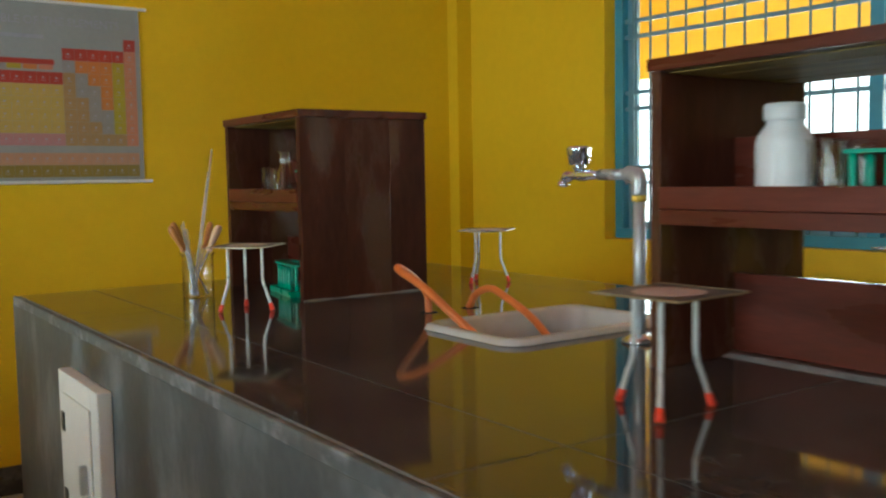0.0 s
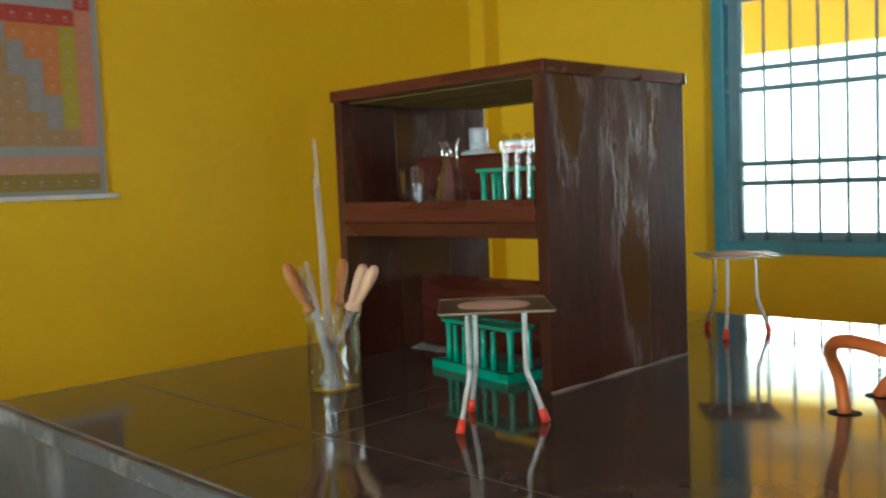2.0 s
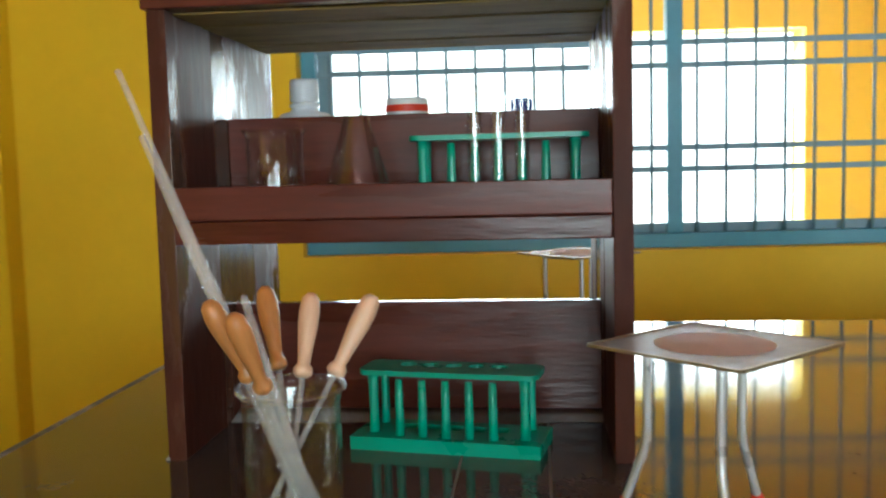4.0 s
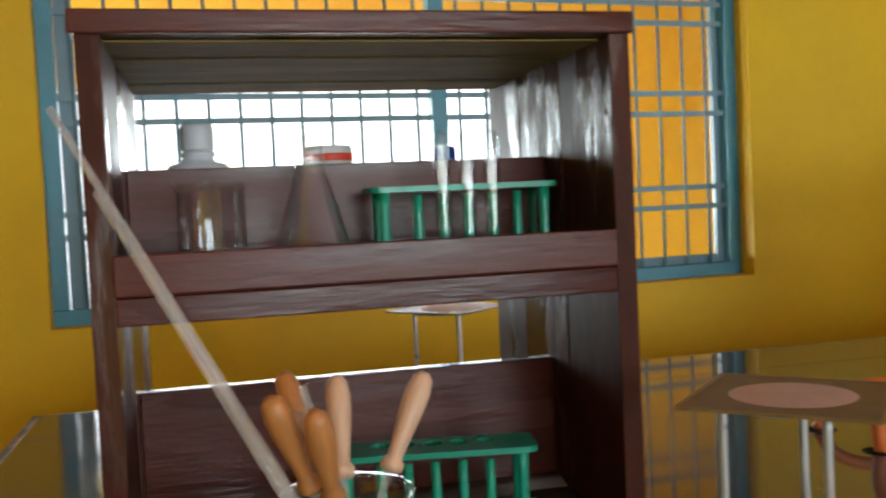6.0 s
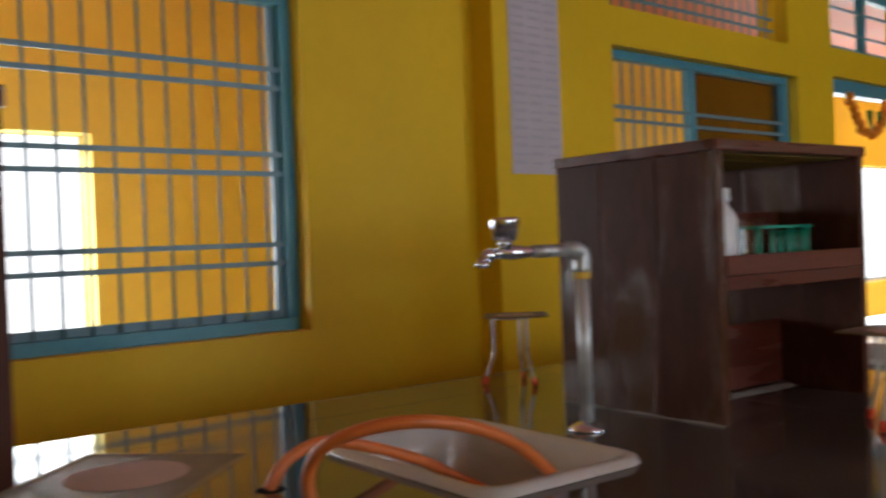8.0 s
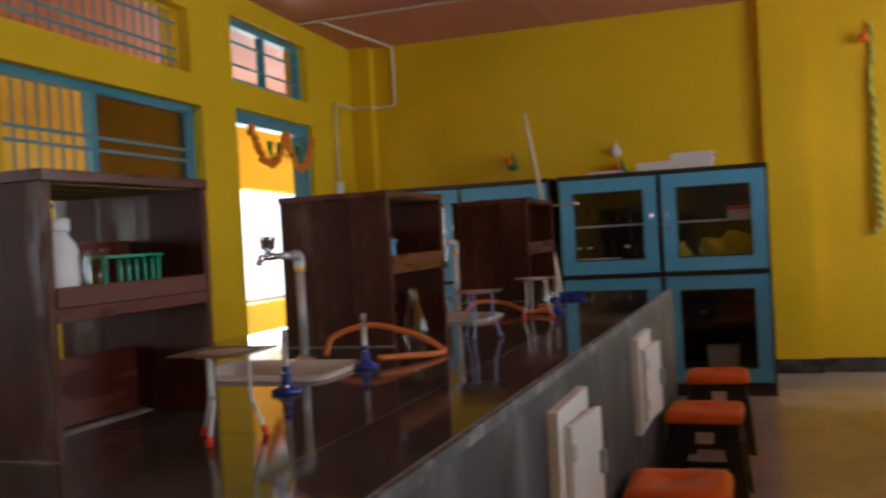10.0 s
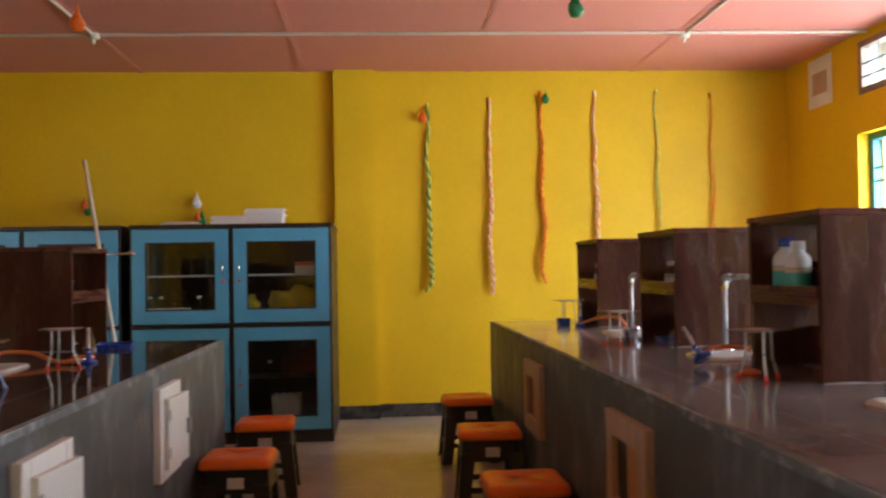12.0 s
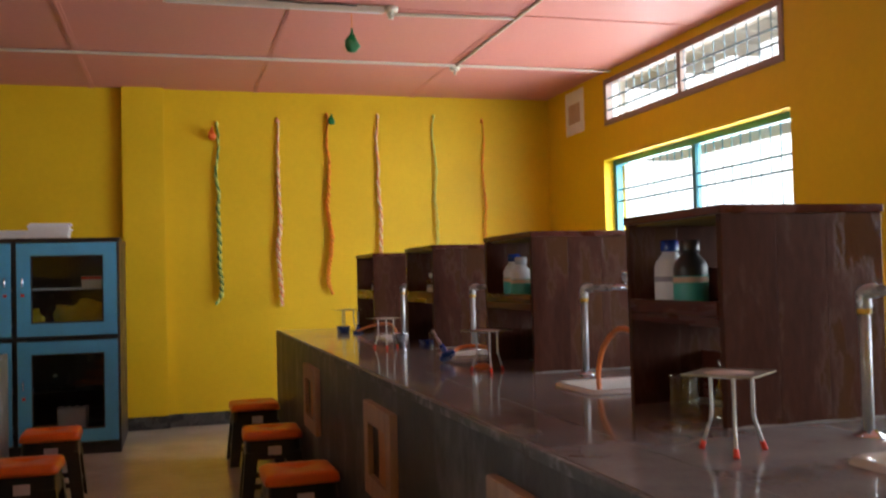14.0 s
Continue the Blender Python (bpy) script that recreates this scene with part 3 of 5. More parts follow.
sink0, tap0 = sink_unit(), tap_unit()
for y in SINKS_A:
    copy_thing(sink0, pose(0.778, y, 0))
for y in SINKS_B:
    copy_thing(sink0, pose(-2.28, y, 0))
for x, y in ((0.782, -1.640), (0.805, -3.0), (0.80, -4.40), (-2.29, -1.56), (-2.295, -2.97), (-2.29, -4.25), (-2.29, -5.70)):
    copy_thing(tap0, pose(x, y, 0, 0, 0, -2 if x > 0 else 42 if y < -2 else 10))
for o in (sink0, tap0):
    for c in (*o.children_recursive, o):
        bpy.data.objects.remove(c)


def shelf_rack(x0, y0, y1, top, label, front=-1, d=0.19):
    """An open two-tier rack, front edge towards the aisle; d is half its depth."""
    r = thing("shelf_rack", pose(x0 + d, (y0 + y1) / 2, 0.9), label, "shelf rack", "bench racks")
    h, w, t = top - 0.9, (y1 - y0) / 2, 0.02
    for yy in (-w + t / 2, w - t / 2):
        for k, (xa, xb) in enumerate(((-d, -0.06), (-0.06, 0.075), (0.075, d))):
            hx, hz = (xb - xa) / 2, (h - t) / 2
            slab("side_plank", -hx + 0.0002, hx - 0.0002, -t / 2, t / 2, -hz, hz, WOOD, r, 0.0012).matrix_basis = pose((xa + xb) / 2, yy + 0.0006 * (k - 1), hz)
    slab("top_panel", -d - 0.004, d + 0.004, -w - 0.004, w + 0.004, h - t, h, WOOD_H, r, 0.002)
    step = (2 * d - 0.044) / 4
    for k in range(4):
        x = -d + 0.022 + step * k
        slab("lining_plank", x, x + step - 0.0025, -w + t, w - t, h - t - 0.003 - 0.001 * (k % 2), h - t - 0.001, RAWWOOD, r, 0.0008)
    slab("shelf", -d + 0.006, d - 0.006, -w + t + 0.0005, w - t - 0.0005, 0.231, 0.252, WOOD_H, r, 0.001)
    f = d * front
    for s in (f, -f):
        k = 1 if s > 0 else -1
        slab("shelf_edge", s - 0.014 * k, s + 0.001 * k, -w + t, w - t, 0.228, 0.2515, WOOD_H, r, 0.0015)
    slab("front_lip", f - 0.016 * front, f + 0.003 * front, -w + t, w - t, 0.2525, 0.287, WOOD_H, r, 0.0015)
    slab("back_lip", -f + 0.016 * front, -f - 0.003 * front, -w + t, w - t, 0.2525, 0.287, WOOD_H, r, 0.0015)
    slab("middle_board", -0.008, 0.008, -w + t, w - t, 0.2525, 0.366, WOOD_H, r, 0.0015)
    slab("lower_board", -0.008, 0.008, -w + t, w - t, 0.0, 0.140, WOOD_H, r, 0.0015)
    bm = bmesh.new()
    rnd = random.Random(int(-y0 * 100))
    for a, b in (((-d, -w), (d, -w)), ((-d, w), (d, w)), ((0.012 * front, -w + t), (0.012 * front, w - t))):
        a, b = Vector((*a, 0.001)), Vector((*b, 0.001))
        sweep(bm, [a.lerp(b, k / 6) for k in range(7)], lambda s: 0.0025 + 0.0015 * math.sin(s * 17), 6, 2)
    part("cement_bead", bm, GROUT, r)
    bm = bmesh.new()
    rows = []
    for k in range(25):
        y = -w + t + (2 * w - 2 * t) * k / 24
        wide = 0.034 + 0.010 * noise.noise(Vector((x0 * 5, y * 14, y0)))
        rows.append([bm.verts.new((front * a, y, z)) for a, z in ((0.0085, 0.0005), (0.0085, 0.009), (0.010 + 0.5 * wide, 0.0045), (0.010 + wide, 0.0005))])
    for a, b in zip(rows, rows[1:]):
        for k in range(3):
            bm.faces.new((a[k], a[k + 1], b[k + 1], b[k]))
    part("cement_smear", bm, SMEAR, r, "rough pale cement smeared along the board", smooth=True)
    return r


SMEAR = material("pale_cement_smear", (0.30, 0.285, 0.27), 0.85, var=0.3, scale=18, fine=90, bump=0.4, spec=0.1)
LAB = "dark varnished open wooden rack standing on the bench"
for x0, y0, y1, top in ((0.571, -0.693, -0.207, 1.388), (0.628, -2.275, -1.806, 1.386), (0.638, -3.79, -3.28, 1.392), (0.622, -5.555, -4.98, 1.402)):
    shelf_rack(x0, y0, y1, top, LAB)
for x1, y0, y1, top in ((-2.08, -2.22, -1.76, 1.408), (-2.15, -3.635, -3.10, 1.42), (-2.15, -5.03, -4.46, 1.425), (-2.15, -6.51, -5.93, 1.43)):
    shelf_rack(x1 - 0.44, y0, y1, top, LAB, 1, 0.22)


# ---- apparatus ----
def tripod(x, y, turn, label="silver tripod stand with red rubber feet", legmat=None, foot=None):
    t = thing("tripod_stand", pose(x, y, 0.9, 0, 0, turn), label, "tripod stand", "tripod stands")
    bm = bmesh.new()
    for k in range(24):
        a, b = 2 * math.pi * k / 24, 2 * math.pi * (k + 1) / 24
        for p, q in (((0.05, 0.1495), (0.042, 0.1495)), ((0.042, 0.1495), (0.042, 0.1535)), ((0.042, 0.1535), (0.05, 0.1535)), ((0.05, 0.1535), (0.05, 0.1495))):
            bm.faces.new([bm.verts.new((r * math.cos(w), r * math.sin(w), z)) for (r, z), w in ((p, a), (q, a), (q, b), (p, b))])
    part("ring", bm, STEEL, t)
    for k in range(3):
        c, s = math.cos(radians(120 * k)), math.sin(radians(120 * k))
        leg = tube("leg", [(0.046 * c, 0.046 * s, 0.151), (0.046 * c, 0.046 * s, 0.10), (0.047 * c, 0.047 * s, 0.068), (0.055 * c, 0.055 * s, 0.045), (0.069 * c, 0.069 * s, 0.006)], 0.0036, legmat or LEGS, t, 8, 4)
        tube("rubber_foot", [(0.0645 * c, 0.0645 * s, 0.018), (0.0705 * c, 0.0705 * s, 0.001)], lambda q: 0.005 + 0.0012 * q, foot or RED, leg, 8, 2)
    return t


def gauze(x, y, z, turn, tilt=(0, 0), size=0.142):
    g = thing("wire_gauze", pose(x, y, z, tilt[0], tilt[1], turn), "square wire gauze with a pale round ceramic centre", "wire gauze", "wire gauzes")
    h = size / 2
    slab("mesh_sheet", -h, h, -h, h, 0, 0.0014, WIRE, g)
    bm = bmesh.new()
    for s in (-h, h):
        box(bm, -h, h, s - 0.0012, s + 0.0012, -0.0004, 0.0019)
        box(bm, s - 0.0015, s + 0.0015, -h + 0.0015, h - 0.0015, -0.0006, 0.0022)
    part("folded_edge", bm, RIMWIRE, g)
    turned("ceramic_disc", [(0, 0.0024), (0.044, 0.0024), (0.048, 0.0015)], DISC, g, 28)
    return g


RIMWIRE = material("dull_brassy_wire", (0.27, 0.21, 0.12), 0.45, 0.6, var=0.25, scale=40, bump=0.1)
LEGS = material("silver_painted_leg", (0.58, 0.60, 0.60), 0.35, 0.4, var=0.08, scale=20, bump=0.03)
BLUELEG = material("dull_blue_leg", (0.20, 0.24, 0.42), 0.4, 0.3, var=0.1, scale=20)
for x, y, turn, gturn in ((0.400, -0.730, 187, 45), (1.183, -0.655, 76, 40), (1.265, -1.90, 180, 50), (0.434, -2.006, 98, 3), (0.39, -4.14, 60, 8),
                          (-1.943, -1.527, 180, 38), (-2.02, -3.242, 80, 30), (-1.94, -4.64, 80, 20), (-2.02, -6.22, 40, 30)):
    tripod(x, y, turn)
    gauze(x + 0.001, y - 0.009, 1.0542, gturn)
tripod(0.41, -3.46, 90, "tripod stand with dull blue legs", BLUELEG, BLUELEG)
gauze(0.41, -3.46, 1.0542, 12)


def vessel(name, outer, wall, x, y, z, label, category, group="", seg=28, floor=0.003):
    """A thin glass vessel from its outer profile."""
    v = thing(name, pose(x, y, z), label, category, group)
    inner = [(max(r - wall, 0.0005), h) for r, h in outer if h > floor]
    prof = [(0, 0)] + list(outer) + list(reversed(inner)) + [(inner[0][0], floor), (0, floor)]
    turned("body", prof, GLASS, v, seg)
    rt, ht = outer[-1]
    turned("rim", [(rt - wall, ht + 0.0006), (rt, ht + 0.0004), (rt + 0.0011, ht + 0.0016), (rt, ht + 0.0028), (rt - wall, ht + 0.0026)], GLASS, v, seg)
    return v


def beaker(x, y, z, r=0.03, h=0.085, label="empty clear glass beaker"):
    return vessel("beaker", [(r * 0.94, 0.0002), (r, 0.006), (r, h * 0.93), (r * 1.03, h * 0.97), (r * 1.09, h)], 0.0016, x, y, z, label, "beaker")


def flask(x, y, z, r=0.042, h=0.135, label="clear conical glass flask"):
    return vessel("conical_flask", [(r * 0.95, 0.0002), (r, 0.006), (r * 0.98, 0.014), (r * 0.36, h * 0.74), (r * 0.33, h * 0.8), (r * 0.33, h * 0.95), (r * 0.42, h)], 0.0016, x, y, z, label, "flask")


def bottle(x, y, z, r, h, mat, cap, label, band=None, turn=0, neck=1.0):
    b = thing("bottle", pose(x, y, z, 0, 0, turn), label, "bottle")
    turned("body", [(0, 0), (r * 0.94, 0), (r, 0.006), (r, h * 0.62), (r * 0.9, h * 0.7), (r * 0.52 * neck, h * 0.8), (r * 0.5 * neck, h * 0.84), (0, h * 0.84)], mat, b, 24)
    turned("cap", [(0, h * 0.84), (r * 0.56 * neck, h * 0.84), (r * 0.58 * neck, h * 0.86), (r * 0.58 * neck, h * 0.98), (r * 0.5 * neck, h), (0, h)], cap, b, 20)
    if band:
        turned("label_band", [(r * 1.012, h * 0.1), (r * 1.018, h * 0.11), (r * 1.018, h * 0.5), (r * 1.012, h * 0.51)], band, b, 24)
        turned("label_stripe", [(r * 1.02, h * 0.42), (r * 1.025, h * 0.425), (r * 1.025, h * 0.49), (r * 1.02, h * 0.495)], INK if band is PAPER else PEACHBAND, b, 24)
    return b


def test_tube_rack(x, y, z, mat, label, tubes=0, n=5, turn=0):
    """Rack with its long side along y: drilled base, top plate with tube holes, end posts and drying pegs."""
    k = thing("test_tube_rack", pose(x, y, z, 0, 0, turn), label, "test tube rack", "test tube racks")
    ys = [0.0258 * (i - (n - 1) / 2) for i in range(n)]
    bm = bmesh.new()
    plate(bm, -0.038, 0.038, -0.104, 0.104, 0.005, 0.0145, [(0.004, 0.022, yy - 0.009, yy + 0.009) for yy in ys])
    box(bm, -0.038, 0.038, -0.104, 0.104, 0.0002, 0.005)
    part("base", bm, mat, k)
    bm = bmesh.new()
    rim = [rounded_loop(bm, 0.004, 0, 0.029, 0.099, 0.012, h) for h in (0.079, 0.0845)]
    wells = [[rounded_loop(bm, 0.013, yy, 0.0095, 0.0095, 0.0094, h, 3) for h in (0.079, 0.0845)] for yy in ys]
    for ring in (rim, *wells):
        bridge(bm, ring, cap=False)
    for h in (0, 1):
        edges = [e for ring in (rim, *wells) for v in ring[h] for e in v.link_edges if e.other_vert(v) in ring[h]]
        bmesh.ops.triangle_fill(bm, edges=list(set(edges)), use_beauty=True)
    part("top_plate", bm, mat, k)
    for yy in (-0.084, 0.084):
        tube("end_post", [(-0.014, yy, 0.0145), (-0.014, yy, 0.079)], lambda q: 0.0062 - 0.0012 * math.sin(math.pi * q), mat, k, 12, 4)
        tube("end_post", [(0.024, yy, 0.0145), (0.024, yy, 0.079)], lambda q: 0.0055 - 0.001 * math.sin(math.pi * q), mat, k, 12, 4)
    for yy in ys:
        tube("peg", [(-0.0235, yy, 0.0145), (-0.0235, yy, 0.0755)], lambda q: 0.0053 - 0.0012 * q, mat, k, 12, 3)
    for i in range(tubes):
        tt = thing("test_tube", pose(x, y, z, 0, 0, turn) @ pose(-0.0235, ys[3 - i], 0.0147), "upturned clear glass test tube on a drying peg", "test tube", "drying test tubes")
        prof = [(0.0085, 0), (0.0083, 0.11), (0.0078, 0.116), (0.0056, 0.1215), (0.003, 0.1235), (0, 0.124), (0, 0.1227), (0.003, 0.1222), (0.0048, 0.120), (0.0067, 0.115), (0.0072, 0.11), (0.0073, 0)]
        turned("tube_wall", prof, GLASS, tt, 20)
    return k


# first rack: glassware and the two green racks
test_tube_rack(0.634, -0.503, 0.9, GREEN, "green plastic test tube rack standing before the shelf rack", turn=-10)
test_tube_rack(0.690, -0.558, 1.1522, GREEN, "green plastic test tube rack on the wooden shelf", tubes=3)
beaker(0.669, -0.308, 1.1522, 0.032, 0.093)
flask(0.668, -0.402, 1.1522, 0.043, 0.137)
jug = thing("bottle", pose(0.856, -0.297, 1.1522), "milky plastic bottle with a ribbed cap behind the glassware", "bottle")
turned("body", [(0, 0), (0.036, 0), (0.038, 0.006), (0.038, 0.108), (0.0365, 0.117), (0.031, 0.123), (0.019, 0.126), (0.0165, 0.131), (0.0165, 0.138), (0, 0.138)], MILKY, jug, 28)
turned("neck_ring", [(0.0167, 0.131), (0.0195, 0.132), (0.0195, 0.136), (0.0167, 0.137)], MILKY, jug, 24)
turned("cap", [(0, 0.1385), (0.0178, 0.1385), (0.0185, 0.141), (0.0185, 0.163), (0.0165, 0.168), (0, 0.169)], MILKY, jug, 24)
tub = thing("jar", pose(0.812, -0.439, 1.1522), "small white jar with a pink and white lid", "jar")
turned("body", [(0, 0), (0.022, 0), (0.0235, 0.004), (0.0235, 0.108), (0.021, 0.115), (0, 0.115)], MILKY, tub, 24)
turned("lid", [(0, 0.1155), (0.0255, 0.1155), (0.0265, 0.117), (0.0265, 0.132), (0.0245, 0.136), (0, 0.136)], WHITE, tub, 24)
turned("lid_stripe", [(0.0267, 0.119), (0.0271, 0.1195), (0.0271, 0.127), (0.0267, 0.1275)], RED, tub, 24)
bottle(0.845, -0.581, 1.1522, 0.024, 0.134, GLASS, NAVY, "small clear bottle with a blue cap")

# beaker with handled tools and rods
BX, BY = 0.408, -0.388
vessel("beaker", [(0.0395, 0.0002), (0.042, 0.005), (0.042, 0.106), (0.0435, 0.112), (0.0468, 0.117)], 0.0017, BX, BY, 0.9, "glass beaker holding wooden-handled tools and glass rods", "beaker")
for ox, oy, z1, mat in ((-0.048, 0.052, 1.100, HANDLE_BROWN), (-0.065, 0.026, 1.092, HANDLE_BROWN), (0.055, 0.036, 1.098, HANDLE_BROWN),
                        (0.065, -0.005, 1.090, HANDLE_PALE), (0.036, -0.068, 1.092, HANDLE_PALE)):
    tip = Vector((BX + ox, BY + oy, z1))
    foot = Vector((BX - ox * 0.38, BY - oy * 0.38, 0.906))
    way = (tip - foot).normalized()
    tool = thing("handled_tool", Matrix.Translation(foot) @ way.to_track_quat("Z", "Y").to_matrix().to_4x4(), "thin glass-shanked tool with a turned wooden handle" if mat is HANDLE_BROWN else "thin glass-shanked tool with a pale turned wooden handle", "tool", "tools in the beaker")
    L = (tip - foot).length
    turned("handle", [(0, L - 0.078), (0.0055, L - 0.078), (0.0085, L - 0.075), (0.0085, L - 0.070), (0.0055, L - 0.066), (0.0062, L - 0.058), (0.0092, L - 0.03), (0.0096, L - 0.016), (0.0078, L - 0.005), (0.004, L - 0.0005), (0, L)], mat, tool, 16)
    turned("shank", [(0, 0), (0.0028, 0.001), (0.0028, L - 0.072), (0, L - 0.072)], RODGLASS, tool, 10)
rnd = random.Random(9)
for k in range(9):
    bot = Vector((BX - 0.020 + rnd.uniform(-0.006, 0.012), BY - 0.024 + rnd.uniform(-0.008, 0.008), 0.9045))
    if k < 3:
        top = Vector(((0.536, -0.191, 1.305), (0.509, -0.224, 1.239), (0.503, -0.240, 1.215))[k])
    else:
        a, reach = rnd.uniform(1.7, 2.4), rnd.uniform(0.035, 0.055)
        top = Vector((BX + reach * math.cos(a), BY + reach * math.sin(a), rnd.uniform(1.075, 1.105)))
    rod = thing("glass_rod", Matrix.Translation(bot) @ (top - bot).to_track_quat("Z", "Y").to_matrix().to_4x4(), "thin glass rod leaning out of the beaker", "glass rod", "rods in the beaker")
    turned("rod", [(0, 0), (0.0034, 0.001), (0.0034, (top - bot).length - 0.001), (0, (top - bot).length)], RODGLASS, rod, 10)


def hose(pts, label="orange rubber gas hose lying on the bench", r=0.0085):
    h = thing("rubber_hose", pose(*pts[0]), label, "hose", "rubber hoses")
    o = Vector(pts[0])
    tube("hose", [Vector(p) - o for p in pts], r, HOSE, h, 12, 8)
    return h


# matt black discs laid on the stone as the darkness inside the holes
HOLE = material("hole_shade_black", (0.012, 0.012, 0.012), 0.95, spec=0.1, var=0.1, scale=20)
for x, y in ((0.704, -1.064), (0.821, -1.066)):
    gr = thing("hose_hole", pose(x, y, 0.9), "dark round hose hole in the bench top", "hose hole", "hose holes")
    turned("collar", [(0, 0.0006), (0.019, 0.0008), (0.021, 0.0004)], HOLE, gr, 18)
hose([(0.704, -1.064, 0.901), (0.700, -1.060, 0.945), (0.662, -1.064, 0.985), (0.606, -1.100, 1.011), (0.565, -1.160, 1.014), (0.565, -1.250, 0.986), (0.577, -1.330, 0.94), (0.605, -1.400, 0.885), (0.635, -1.440, 0.84)], "thick orange rubber hose looping into the sink")
hose([(0.820, -1.062, 0.901), (0.820, -1.090, 0.935), (0.820, -1.142, 0.953), (0.815, -1.200, 0.942), (0.810, -1.300, 0.905), (0.800, -1.380, 0.86), (0.780, -1.440, 0.825)], "orange rubber hose dropping into the sink")


def burner(m, label="small gas burner with a blue base and steel tube"):
    b = thing("gas_burner", m, label, "gas burner", "gas burners")
    turned("base", [(0, 0), (0.034, 0), (0.037, 0.004), (0.035, 0.009), (0.018, 0.014), (0.012, 0.024), (0.012, 0.045), (0, 0.045)], NAVY, b, 24)
    turned("barrel", [(0, 0.045), (0.0075, 0.045), (0.0075, 0.058), (0.0068, 0.06), (0.0068, 0.145), (0.0055, 0.145), (0.0055, 0.1), (0, 0.1)], STEEL, b, 16)
    tube("gas_inlet", [(0.008, 0, 0.018), (0.045, 0, 0.018)], 0.0045, CHROME, b, 10, 1)
    turned("collar_ring", [(0.0085, 0.048), (0.0105, 0.049), (0.0105, 0.06), (0.0085, 0.061)], NAVY, b, 16)
    return b


burner(pose(0.538, -2.84, 0.9, 0, 0, -60))
burner(pose(0.57, -2.47, 0.9, 0, 0, 120))
burner(pose(0.355, -4.36, 0.9, 0, 0, 70))
burner(pose(-2.06, -6.03, 0.9, 0, 0, -40))
burner(Matrix.Translation((-1.985, -3.66, 0.927)) @ Vector((0.28, -0.62, 0.73)).to_track_quat("Z", "Y").to_matrix().to_4x4(), "tipped gas burner resting on its hose, blue base")
hose([(0.513, -2.870, 0.922), (0.443, -2.970, 0.915), (0.408, -3.050, 0.91), (0.423, -3.130, 0.912), (0.523, -3.170, 0.95), (0.643, -3.130, 0.985), (0.743, -3.080, 0.96), (0.763, -3.050, 0.905)], "orange rubber hose looped between tap and burner")
hose([(0.370, -4.310, 0.922), (0.460, -4.300, 0.913), (0.600, -4.420, 0.94), (0.720, -4.400, 0.945), (0.740, -4.310, 0.905)], "orange rubber hose looped between tap and burner")
hose([(0.370, -4.390, 0.921), (0.390, -4.520, 0.911), (0.480, -4.560, 0.9095)], "short orange rubber hose lying on the bench")
hose([(-2.20, -2.655, 0.84), (-2.20, -2.672, 0.93), (-2.20, -2.64, 1.01), (-2.20, -2.56, 1.07), (-2.20, -2.47, 1.088), (-2.20, -2.38, 1.06), (-2.20, -2.31, 0.99), (-2.20, -2.285, 0.905)], "thick orange rubber hose arching over the sink")
hose([(-1.99, -3.69, 0.915), (-2.08, -3.80, 0.95), (-2.16, -3.77, 0.955), (-2.24, -3.74, 0.93), (-2.28, -3.72, 0.909)], "orange rubber hose lying beside the sink")
hose([(-2.05, -5.985, 0.92), (-2.10, -5.75, 0.965), (-2.14, -5.45, 0.985), (-2.13, -5.25, 0.955), (-2.11, -5.12, 0.93)], "orange rubber hose bent over the bench")

# further glassware, bottles and trays
test_tube_rack(0.752, -2.165, 1.1522, GREEN, "green plastic test tube rack beside bottles on the shelf", tubes=0)
bottle(0.752, -1.962, 1.1522, 0.043, 0.158, MILKY, MILKY, "white plastic wide-necked bottle on the shelf", neck=1.25)
beaker(0.786, -2.058, 1.1522, 0.026, 0.098)
beaker(0.732, -2.045, 1.1522, 0.027, 0.098)
spare = thing("tool_handle", pose(0.70, -1.885, 1.1615, 0, 90, 62), "loose brown wooden tool handle lying on the shelf", "handle")
turned("grip", [(0, -0.04), (0.0055, -0.04), (0.0085, -0.034), (0.0065, -0.02), (0.009, 0.015), (0.0085, 0.03), (0.004, 0.038), (0, 0.039)], HANDLE_BROWN, spare, 14)
cork = thing("cork", pose(0.672, -1.878, 1.1635, 0, 80, 60), "brown cork lying on the wooden shelf", "cork")
turned("plug", [(0, -0.02), (0.009, -0.02), (0.011, 0.018), (0.009, 0.02), (0, 0.02)], HANDLE_BROWN, cork, 16)
flask(0.715, -3.66, 0.9, 0.05, 0.16)
for y in (-3.40, -5.16):
    test_tube_rack(0.72, y, 1.1522, SKYPLASTIC, "light blue test tube rack holding white-capped tubes")
    for i in range(4):
        tb = thing("test_tube", pose(0.733, y - 0.0516 + 0.0258 * i, 1.1575), "glass test tube standing in a blue rack", "test tube", "racked test tubes")
        turned("tube_wall", [(0, 0), (0.008, 0.004), (0.0085, 0.11), (0.0075, 0.11), (0.007, 0.005), (0, 0.002)], MILKY, tb, 14)
tray = thing("blue_tray", pose(0.475, -5.18, 0.9, 0, 0, 10), "shallow dark blue plastic tray on the bench", "tray")
bm = bmesh.new()
bridge(bm, [rounded_loop(bm, 0, 0, *v) for v in ((0.075, 0.10, 0.02, 0.0005), (0.085, 0.11, 0.02, 0.022), (0.081, 0.106, 0.02, 0.022), (0.07, 0.095, 0.02, 0.004))])
part("pan", bm, NAVY, tray)
flask(0.555, -5.03, 0.9, 0.034, 0.11, "small clear conical flask beside the tray")
